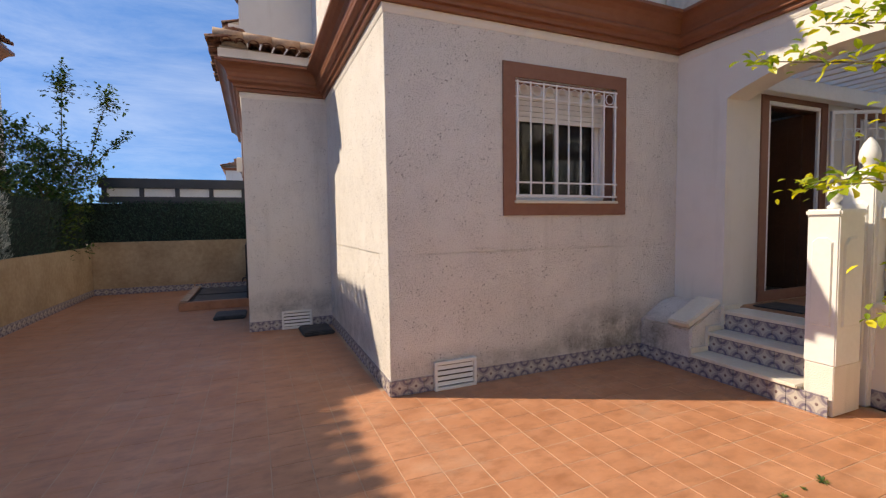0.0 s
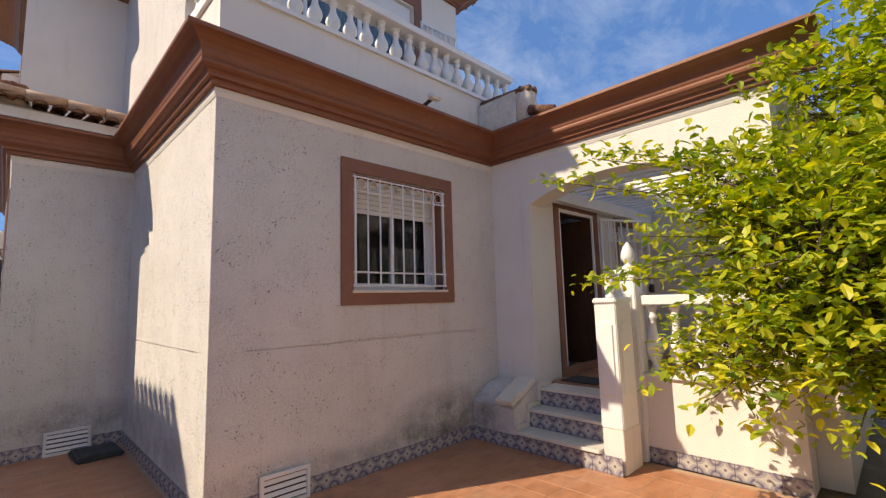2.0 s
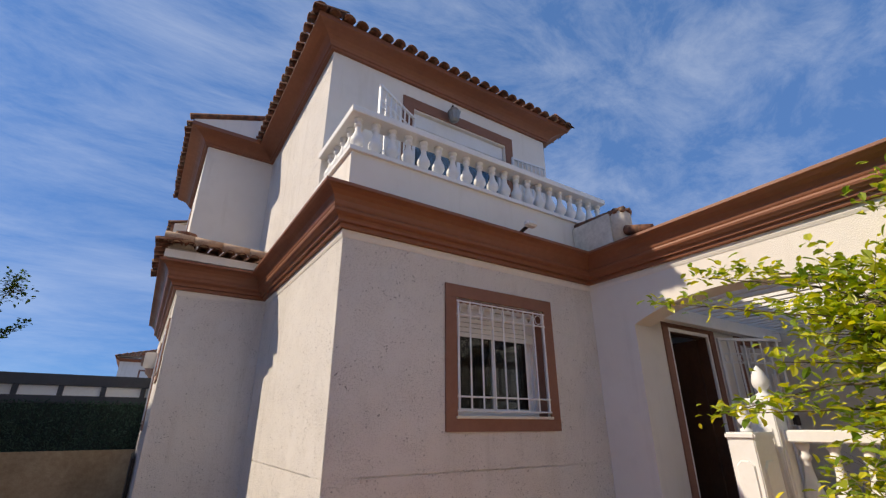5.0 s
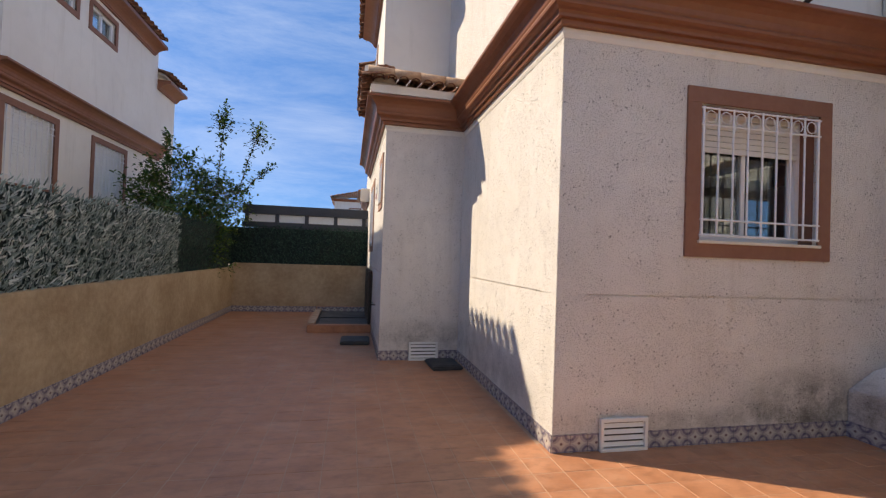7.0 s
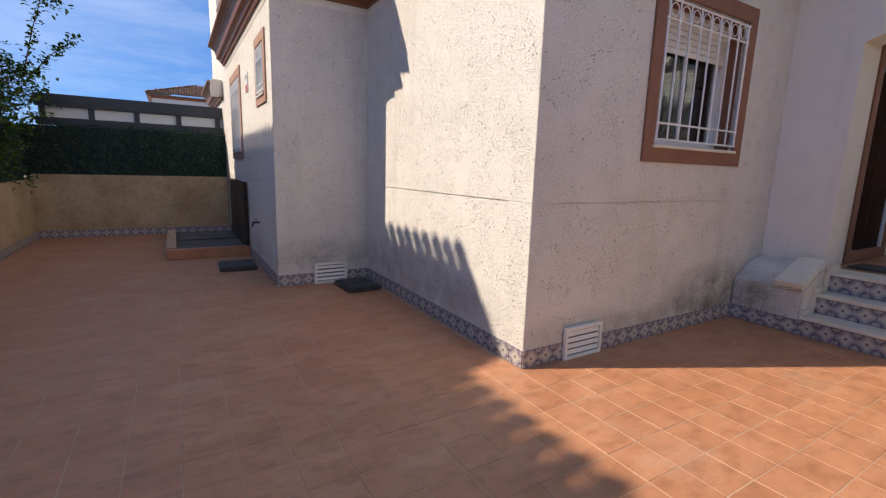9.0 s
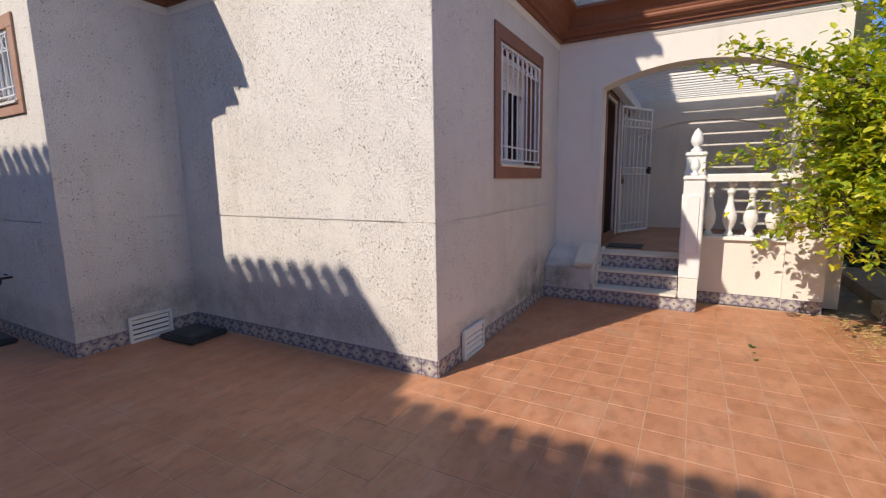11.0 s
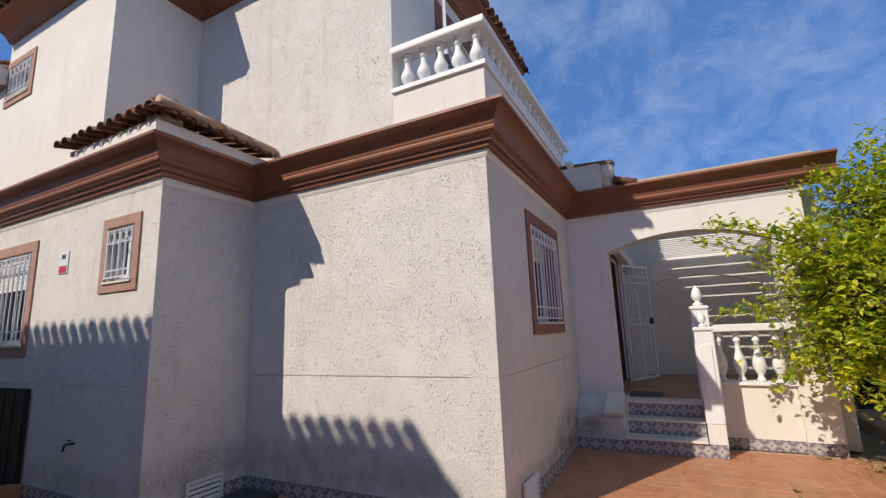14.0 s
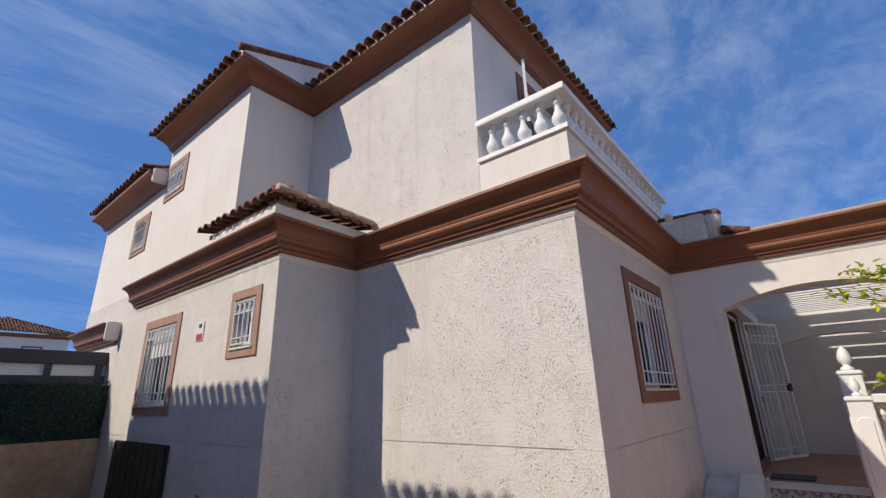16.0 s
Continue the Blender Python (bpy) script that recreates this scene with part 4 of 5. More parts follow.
def newel(name, label, x, y, w, d, z0, z1, base, top, size=1.0):
    n = thing(name, label, "newel post", (x, y, 0))
    if base:
        part("plinth", box(-w / 2 + 0.004, w / 2 + 0.03, -d / 2 + 0.006, d / 2 - 0.006, 0, z0, 0.005), STUCCO_FINE, n, "cream rendered plinth")
    part("shaft", box(-w / 2, w / 2, -d / 2, d / 2, z0, z1 - 0.05, 0.008), WHITE, n)
    part("cap", box(-w / 2 - 0.012, w / 2 + 0.012, -d / 2 - 0.012, d / 2 + 0.012, z1 - 0.05, z1, 0.012), WHITE, n)
    lo, hi = z0 + 0.28, z1 - 0.2
    for a in (-1, 1):
        for half, along_x in ((w * 0.34, True), (d * 0.34, False)):
            off = (d if along_x else w) / 2 * a
            bm = bmesh.new()
            ring = [(-half, lo), (half, lo), (half, hi - half * 0.5), (half * 0.45, hi), (-half * 0.45, hi), (-half, hi - half * 0.5)]
            f = [bm.verts.new((p, off - 0.002 * a, q) if along_x else (off - 0.002 * a, p, q)) for p, q in ring]
            b = [bm.verts.new((p * 0.86, off + 0.012 * a, lo + (q - lo) * 0.97 + 0.01) if along_x else (off + 0.012 * a, p * 0.86, lo + (q - lo) * 0.97 + 0.01)) for p, q in ring]
            bm.faces.new(f), bm.faces.new(b)
            for i in range(6):
                bm.faces.new((f[i], f[(i + 1) % 6], b[(i + 1) % 6], b[i]))
            part("panel", bm, WHITE, n, "raised arched panel")
    part("finial", lathe([(p * size, q * size) for p, q in ((0.06, 0), (0.062, 0.03), (0.032, 0.05), (0.036, 0.07), (0.062, 0.10), (0.068, 0.13), (0.06, 0.18), (0.04, 0.23), (0.014, 0.265), (0.0, 0.28))], 14, at=(top, 0, z1)), WHITE, n, "acorn finial", True)
    return n


newel("newel_post", "white painted square newel on a rendered plinth", 4.03, 1.935, 0.32, 0.20, 0.37, 1.50, True, -0.03, 0.72)
newel("newel_post", "white painted newel with acorn finial beside the porch", 4.40, 1.935, 0.19, 0.20, 0.0, 1.77, False, 0.04)
pb = thing("porch_balustrade", "white balustrade with turned balusters on the porch wall", "balustrade", (0, 0, 0))
part("base_rail", box(CX - 0.01, CX + 0.3, PY0 - 0.03, 1.84, 0.76, 0.80, 0.006), WHITE, pb)
part("top_rail", box(CX + 0.03, CX + 0.25, PY0 + 0.001, 1.86, 1.42, 1.515, 0.01), WHITE, pb)
row_of(pb, [(CX + 0.14, 1.76 - 0.205 * i, 0.80) for i in range(4)], 0.62, 0.074)

# ---- pergola over the porch ----
perg = thing("pergola", "white painted pergola slats over the porch", "pergola")
part("side_beam", box(CX + 0.301, 7.749, 2.9, 3.02, 2.70, 2.86, 0.006), WHITE, perg)
part("side_beam", box(CX + 0.301, 7.749, 0.72, 0.84, 2.70, 2.86, 0.006), WHITE, perg)
for i in range(14):
    x = 4.82 + 0.208 * i
    part("slat", box(x, x + 0.055, 0.67, 3.04, 2.861, 2.99, 0.004), WHITE, perg)

mat = thing("door_mat", "thin dark doormat on the porch floor", "mat")
part("rug", box(4.72, 5.1, 2.5, 2.95, PZ - 0.002, PZ + 0.012, 0.004), RUBBER, mat)


# ---- vents, covers, small fittings ----
def vent(at, axis):
    v = thing("vent_grille", "white plastic louvred vent in the tiled skirting", "vent", at, "vents")
    v.rotation_euler = (0, 0, 0 if axis == "y" else -math.pi / 2)
    w, h = 0.40, 0.25
    for a, b, c, d in ((0, w, 0, 0.028), (0, w, h - 0.028, h), (0, 0.028, 0.029, h - 0.029), (w - 0.028, w, 0.029, h - 0.029)):
        part("frame", box(a, b, -0.03, 0.0, c, d, 0.003), PLASTIC, v)
    for i in range(4):
        s = part("slat", box(0.029, w - 0.029, -0.004, 0.002, -0.016, 0.016), PLASTIC, v)
        s.location, s.rotation_euler = (0, -0.014, 0.054 + 0.047 * i), (-0.45, 0, 0)
    # Dark sheet in place of the shade behind the slats.
    part("backing", box(0.01, w - 0.01, -0.004, -0.0005, 0.01, h - 0.01), DARK, v)
    return v


vent((1.467, AY - 0.012, 0.0), "y")
vent((0.405, BY - 0.012, 0.0), "y")


def cover(x0, x1, y0, y1, rot):
    c = thing("drain_cover", "dark grey moulded plastic tray lying on the floor", "cover", ((x0 + x1) / 2, (y0 + y1) / 2, 0), "covers")
    c.rotation_euler = (0, 0, rot)
    a, b = (x1 - x0) / 2, (y1 - y0) / 2
    part("slab", box(-a, a, -b, b, 0.0, 0.05, 0.015), RUBBER, c)
    part("top", box(-a + 0.04, a - 0.04, -b + 0.04, b - 0.04, 0.05, 0.058, 0.003), RUBBER, c)


cover(0.62, 1.02, 5.93, 6.42, 0.05)
cover(-0.52, -0.06, 7.55, 8.1, -0.03)

well = thing("light_well", "raised light well with terracotta kerb and metal lid", "light well")
for b in (box(-1.12, -0.004, 8.66, 8.80, 0, 0.14, 0.01), box(-1.12, -1.0, 8.802, 10.9, 0, 0.14, 0.01), box(-1.12, -0.004, 10.902, 11.05, 0, 0.2, 0.01)):
    part("kerb", b, TERRACOTTA, well)
for b in (box(-1.122, -0.992, 8.812, 10.9, 0.141, 0.156, 0.004),):
    part("kerb_cap", b, TAN, well, "pale clay kerb tile")
part("lid", box(-0.995, -0.008, 8.81, 10.89, 0.06, 0.10), plain("grey_concrete", (0.075, 0.07, 0.066), (0.13, 0.12, 0.112), 3.0, 0.85, 0.004, 50), well, "grey concrete lid")
part("bar", box(-0.995, -0.008, 9.82, 9.86, 0.10, 0.115), IRON, well)
part("lid_frame", joined([box(-0.995, -0.96, 8.81, 10.89, 0.1005, 0.118), box(-0.05, -0.008, 8.81, 10.89, 0.1005, 0.118), box(-0.96, -0.05, 8.81, 8.85, 0.1005, 0.118)]), IRON, well)
hatch = thing("leaning_panel", "dark brown ribbed metal panel leaning on the wall", "panel")
for i in range(8):
    part("rib", box(-0.06, -0.035, 8.72 + 0.245 * i, 8.94 + 0.245 * i, 0.12, 1.10, 0.006), IRON, hatch)
part("sheet", box(-0.034, -0.012, 8.70, 10.70, 0.12, 1.12, 0.004), IRON, hatch)
tap = thing("garden_tap", "small brass garden tap on the wall", "tap")
part("body", rod((-0.002, 7.68, 0.62), (-0.09, 7.68, 0.62), 0.011, 8), IRON, tap)
part("spout", rod((-0.085, 7.68, 0.622), (-0.1, 7.68, 0.56), 0.010, 8), IRON, tap)
part("handle", rod((-0.05, 7.65, 0.655), (-0.05, 7.71, 0.655), 0.008, 6), IRON, tap)
sign = thing("alarm_sign", "small white and red alarm sign on the wall", "sign")
part("plate", box(-0.012, -0.001, 8.2, 8.4, 2.38, 2.63, 0.002), PLASTIC, sign)
part("red_field", box(-0.015, -0.0125, 8.22, 8.38, 2.39, 2.47), RED, sign)
part("emblem", box(-0.015, -0.0125, 8.26, 8.34, 2.55, 2.60), SLATE, sign)

# ---- neighbouring house across the drive ----
NX, NZ = -5.36, 0.45
nb = thing("neighbour_house", "cream neighbouring house with brown cornices and tiled eaves", "house", (0, 0, 0))
part("wall", wall_mesh("x", NX, -1, 7.903, 13.0, 0, 6.5, 0.25, [(8.72, 9.55, 5.56, 5.98), (10.05, 10.9, 5.56, 5.98), (8.0, 9.13, 2.3, 3.42), (10.33, 11.5, 2.3, 3.42)]), STUCCO_FINE, nb)
part("front_wall", wall_mesh("x", NX - 1.2, -1, 3.303, 7.9, 0, 6.5, 0.25), STUCCO_FINE, nb)
part("return_wall", wall_mesh("y", 7.9, 1, NX - 1.2, NX - 0.003, 0, 6.5, 0.25), STUCCO_FINE, nb)
part("far_wall", wall_mesh("y", 13.0, -1, NX - 6, NX - 0.26, 0, 6.5, 0.25), STUCCO_FINE, nb)
part("near_wall", wall_mesh("y", 3.3, 1, NX - 6, NX - 1.36, 0, 6.5, 0.25), STUCCO_FINE, nb)
part("floor_slab", box(NX - 5.8, NX - 1.4, 4.6, 12.7, 3.4, 3.6), DARK, nb)
part("cornice", sweep([(NX, 13.2), (NX, 7.6)], cornice_profile(3.62)), BROWN, nb)
part("cornice", sweep([(NX, 12.75), (NX, 7.9), (NX - 1.2, 7.9), (NX - 1.2, 3.3)], cornice_profile(6.16, False)), BROWN, nb)
for y0, y1 in ((8.72, 9.55), (10.05, 10.9)):
    w = part("window", joined(frame_boxes("x", NX, 1, y0 - 0.1, y1 + 0.1, 5.46, 6.08, 0.1, -0.02, 0.018)), BAND, nb, "small window with brown surround")
    part("frame", joined(frame_boxes("x", NX, 1, y0, y1, 5.56, 5.98, 0.05, -0.1, -0.05) + [box(NX - 0.1, NX - 0.05, (y0 + y1) / 2 - 0.03, (y0 + y1) / 2 + 0.03, 5.56, 5.98)]), ALU, w)
    part("pane", box(NX - 0.085, NX - 0.08, y0, y1, 5.56, 5.98), GLASS, w)
for y0, y1 in ((8.0, 9.13), (10.33, 11.5)):
    w = part("window", joined(frame_boxes("x", NX, 1, y0 - 0.11, y1 + 0.11, 2.19, 3.53, 0.11, -0.02, 0.018)), BAND, nb, "shuttered window with brown surround")
    for i in range(20):
        part("shutter_slat", box(NX - 0.08, NX - 0.06, y0, y1, 2.3 + 0.056 * i, 2.352 + 0.056 * i, 0.004), PLASTIC, w)
    g = bmesh.new()
    for i in range(9):
        y = y0 + 0.05 + (y1 - y0 - 0.1) * i / 8
        rod((NX + 0.01, y, 2.31), (NX + 0.01, y, 3.41), 0.007, 6, g)
    for z in (2.4, 3.22, 3.32):
        rod((NX + 0.01, y0, z), (NX + 0.01, y1, z), 0.007, 6, g)
    part("grille", g, ALU, w)
roof = part("roof", box(NX - 5.8, NX - 1.7, 3.5, 12.8, 6.42, 6.46), SLAB, nb)
tiled_slope(nb, (NX + 0.27, 7.42, 6.5), (NX + 0.27, 12.85, 6.5), (-1, 0), 18, 2.2, 0.0, 0.0, 1, 21)
tiled_slope(nb, (NX - 1.2 + 0.27, 3.0, 6.5), (NX - 1.2 + 0.27, 7.7, 6.5), (-1, 0), 18, 2.2, 1.0, 0.0, 1, 22)
part("low_eave", sweep([(NX, 14.2), (NX, 13.002)], cornice_profile(5.42, False)), BROWN, nb)
tiled_slope(nb, (NX + 0.3, 13.0, 5.76), (NX + 0.3, 14.2, 5.76), (-1, 0), 18, 1.0, 0.0, 0.0, 1, 23)
part("rear_wall", wall_mesh("x", NX - 0.01, -1, 13.001, 14.2, 0, 5.6, 0.25), STUCCO_FINE, nb)


def far_house(at, w, d, h, rot, label, wing):
    """A distant house: walls, cornice, hipped tile roof, windows, chimney."""
    f = thing("distant_house", label, "house", at)
    f.rotation_euler = (0, 0, rot)
    part("wall", box(-w / 2, w / 2, -d / 2, d / 2, 0, h), STUCCO_FINE, f)
    part("cornice", sweep([(-w / 2, -d / 2), (-w / 2, d / 2), (w / 2, d / 2), (w / 2, -d / 2), (-w / 2, -d / 2)], cornice_profile(h - 0.3, False)), BROWN, f)
    r = min(w, d) / 2 + 0.4
    tiled_slope(f, (w / 2 + 0.4, -d / 2 - 0.4, h + 0.06), (-w / 2 - 0.4, -d / 2 - 0.4, h + 0.06), (0, 1), 20, r, 1, 1, 0, 31)
    tiled_slope(f, (-w / 2 - 0.4, -d / 2 - 0.4, h + 0.06), (-w / 2 - 0.4, d / 2 + 0.4, h + 0.06), (1, 0), 20, r, 1, 1, 0, 32)
    tiled_slope(f, (w / 2 + 0.4, d / 2 + 0.4, h + 0.06), (w / 2 + 0.4, -d / 2 - 0.4, h + 0.06), (-1, 0), 20, r, 1, 1, 0, 33)
    for x in (-w / 4, w / 4):
        win = part("window", joined(frame_boxes("y", -d / 2, -1, x - 0.6, x + 0.6, h - 2.2, h - 0.9, 0.12, -0.02, 0.03)), BAND, f)
        part("pane", box(x - 0.48, x + 0.48, -d / 2 - 0.012, -d / 2 - 0.002, h - 2.08, h - 1.02), PLASTIC, win)
    if wing:
        part("chimney", box(-0.3, 0.3, 0.6, 1.2, h + 0.3, h + 2.0, 0.02), STUCCO_FINE, f)
    return f


far_house((2.0, 50, 0), 8.2, 6.5, 6.9, 0.0, "distant cream house with a red tiled hip roof", False)

# ---- veranda roof behind the end wall ----
ver = thing("veranda_roof", "dark blue-grey framed veranda roof with panes coloured pale for sky light", "veranda")
part("top_beam", box(-3.0, 0.0, 12.0, 12.12, 2.31, 2.53, 0.01), SLATE, ver)
part("low_beam", box(-3.0, 0.0, 12.0, 12.1, 1.98, 2.12, 0.01), SLATE, ver)
for i in range(5):
    x = -2.9 + 0.7 * i
    part("pane", box(x + 0.045, x + 0.655, 12.07, 12.08, 2.121, 2.309), SKYGLASS, ver)
    part("rafter", box(x - 0.045, x + 0.045, 12.005, 12.115, 2.121, 2.309, 0.006), SLATE, ver)
part("roof_sheet", box(-3.0, 0.0, 12.13, 14.0, 2.40, 2.45), SLATE, ver)
part("back_sheet", box(-3.0, 0.0, 13.9, 14.0, 0.0, 2.39), SLATE, ver)


# ---- hedge screens on the boundary walls ----
def screen(name, label, axis, pos, a0, a1, z0, z1, material, density, size, back, seed, face):
    """A mat of plastic conifer sprigs on mesh: hundreds of small blades in front of a backing sheet."""
    rnd = random.Random(seed)
    s = thing(name, label, "hedge screen")
    p, q = sorted((pos - 0.012 * face, pos + 0.012 * face))
    part("mesh_sheet", box(p, q, a0, a1, z0, z1 - 0.03) if axis == "x" else box(a0, a1, p, q, z0, z1 - 0.03), back, s)
    for k in range(int((a1 - a0) / 2.5) + 1):
        a = a0 + 0.05 + k * 2.45
        if a < a1:
            b = pos - face * 0.04
            part("post", rod((b, a, z0 - 0.1), (b, a, z1 - 0.05), 0.02, 8) if axis == "x" else rod((a, b, z0 - 0.1), (a, b, z1 - 0.05), 0.02, 8), IRON, s)
    verts, faces = [], []
    for i in range(int((a1 - a0) * (z1 - z0) * density)):
        a, z = rnd.uniform(a0, a1), rnd.uniform(z0, z1 + 0.03 * math.sin(a0 + 9 * i))
        row = math.sin(a * 26) * 0.5 + 0.5
        d = 0.015 + 0.05 * rnd.random() * (0.4 + 0.6 * row)
        ang, tilt = rnd.gauss(math.pi / 2, 0.75), rnd.uniform(0.0, 0.045)
        L, W = size * rnd.uniform(0.7, 1.4), size * rnd.uniform(0.10, 0.2)
        ca, sa = math.cos(ang), math.sin(ang)
        k = len(verts)
        for u, v, o in ((0, -W, 0), (0, W, 0), (L * 0.7, W * 0.8, tilt * 0.8), (L, 0, tilt), (L * 0.7, -W * 0.8, tilt * 0.8)):
            aa, zz, dd = a + u * ca - v * sa, z + u * sa + v * ca, pos + face * (d + o)
            verts.append((dd, aa, zz) if axis == "x" else (aa, dd, zz))
        faces.append((k, k + 1, k + 2, k + 3, k + 4))
    tagged(raw("foliage", verts, faces, material, s), kind="stuff")
    return s


screen("hedge_screen", "grey-green artificial hedge screen in a pale lit tone on the boundary wall", "x", LX - 0.1, -4.9, 8.28, 1.0, 1.92, LITHEDGE, 1500, 0.06, SCREEN, 1, 1)
screen("dark_hedge_screen", "dark green artificial hedge screen with shade in its colour", "x", LX - 0.1, 8.30, LY, 1.0, 1.95, DARKHEDGE, 900, 0.05, SCREEN, 2, 1)
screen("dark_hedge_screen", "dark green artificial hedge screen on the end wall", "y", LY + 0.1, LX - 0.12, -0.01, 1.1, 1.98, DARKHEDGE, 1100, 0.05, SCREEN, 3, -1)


# ---- plants ----
def plant(name, label, base, height, stems, spread, leaves, leaf, material, seed, tips=(), low=0.25, thick=0.04, clouds=()):
    """A tree: tapered stems that fork into limbs and twigs, each twig dressed with folded leaves; long shoots run to the given tips."""
    rnd = random.Random(seed)
    t = thing(name, label, "tree", base)
    wood, twigs = bmesh.new(), []

    def grow(p, d, length, r, level):
        n = 4
        q = p
        for i in range(n):
            d = (d + Vector((rnd.gauss(0, 0.16), rnd.gauss(0, 0.16), rnd.gauss(0.03, 0.1)))).normalized()
            nxt = q + d * length / n
            rod(q, nxt, r * (1 - 0.16 * i), 6 if level < 2 else 4, wood, r * (1 - 0.16 * (i + 1)))
            if level < 3 and (i > 0 or level > 0):
                for _ in range(2 if level else 3):
                    side = Vector((rnd.gauss(0, 1), rnd.gauss(0, 1), rnd.gauss(0.1, 0.55))).normalized()
                    if level < 2:
                        grow(nxt, (d * 0.45 + side * spread).normalized(), length * rnd.uniform(0.42, 0.62), r * 0.5, level + 1)
                    else:
                        twigs.append((nxt, (d * 0.5 + side).normalized(), length * rnd.uniform(0.5, 0.9)))
            q = nxt
        twigs.append((q, d, length * 0.6))

    for k in range(stems):
        a = 2 * math.pi * k / stems + rnd.uniform(-0.4, 0.4)
        lean = rnd.uniform(0.15, 0.5) if stems > 1 else 0.05
        grow(Vector((0.06 * math.cos(a), 0.06 * math.sin(a), 0)), Vector((lean * math.cos(a), lean * math.sin(a), 1)).normalized(), height * rnd.uniform(0.5, 0.62), thick, 0)
    shoots = []
    for p, q in tips:
        p, q = Vector(p) - Vector(base), Vector(q) - Vector(base)
        mid = (p + q) / 2 + Vector((0, 0, 0.08))
        rod(p, mid, 0.012, 5, wood, 0.008)
        rod(mid, q, 0.008, 5, wood, 0.003)
        for i in range(20):
            f = (i + 1) / 20
            c = p.lerp(q, f) + Vector((0, 0, 0.3 * f * (1 - f)))
            shoots.append((c, (q - p).normalized(), 0.13))
    part("trunk", wood, BARK, t, "grey branching stems")
    sprays, tv_, tf_ = [], [], []
    for cx, cy, cz, rx, ry, rz, n in clouds:
        for _ in range(n):
            d = Vector((rnd.gauss(0, 1), rnd.gauss(0, 1), rnd.gauss(0, 1))).normalized()
            f = rnd.uniform(0.3, 1.0) ** 0.6 * (0.82 + 0.18 * math.sin(5 * d.x + 7 * d.z + 3 * d.y + cx))
            p = Vector((cx + d.x * rx * f, cy + d.y * ry * f, cz + d.z * rz * f)) - Vector(base)
            way = (Vector((d.x, d.y, d.z * 0.5)) + Vector((rnd.gauss(0, 0.4), rnd.gauss(0, 0.4), rnd.gauss(0.25, 0.3)))).normalized()
            L = rnd.uniform(0.14, 0.30)
            sprays.append((p, way, L))
            q, k = p - way * 0.25, len(tv_)
            e = way.cross(Vector((0.3, 0.2, 1))).normalized() * 0.004
            g = way.cross(e).normalized() * 0.004
            tv_ += [q + e, q - e * 0.5 + g, q - e * 0.5 - g, p + way * L]
            tf_ += [(k, k + 1, k + 3), (k + 1, k + 2, k + 3), (k + 2, k, k + 3)]
    if sprays:
        tagged(raw("fine_wood", tv_, tf_, BARK, t), kind="stuff")
    verts, faces = [], []
    per = max(1, leaves // max(1, len(twigs) + len(shoots) + len(sprays)))
    for p, d, L in twigs + shoots + sprays:
        if p.z < low * height:
            continue
        for _ in range(per):
            c = p + d * L * rnd.random() + Vector((rnd.gauss(0, 0.035), rnd.gauss(0, 0.035), rnd.gauss(0, 0.035)))
            u = (d * 0.5 + Vector((rnd.gauss(0, 0.8), rnd.gauss(0, 0.8), rnd.gauss(-0.05, 0.5)))).normalized()
            w = u.cross(Vector((rnd.gauss(0, 0.35), rnd.gauss(0, 0.35), 1))).normalized()
            n = w.cross(u)
            s = leaf * rnd.uniform(0.6, 1.3)
            k = len(verts)
            verts += [c, c + u * s * 0.35 + w * s * 0.26 + n * s * 0.09, c + u * s * 0.75 + w * s * 0.2 + n * s * 0.07, c + u * s - n * s * 0.08,
                      c + u * s * 0.75 - w * s * 0.2 + n * s * 0.07, c + u * s * 0.35 - w * s * 0.26 + n * s * 0.09, c + u * s * 0.5]
            faces += [(k, k + 1, k + 6), (k + 1, k + 2, k + 6), (k + 2, k + 3, k + 6), (k, k + 6, k + 5), (k + 6, k + 4, k + 5), (k + 6, k + 3, k + 4)]
    tagged(raw("crown", verts, faces, material, t), kind="stuff")
    return t


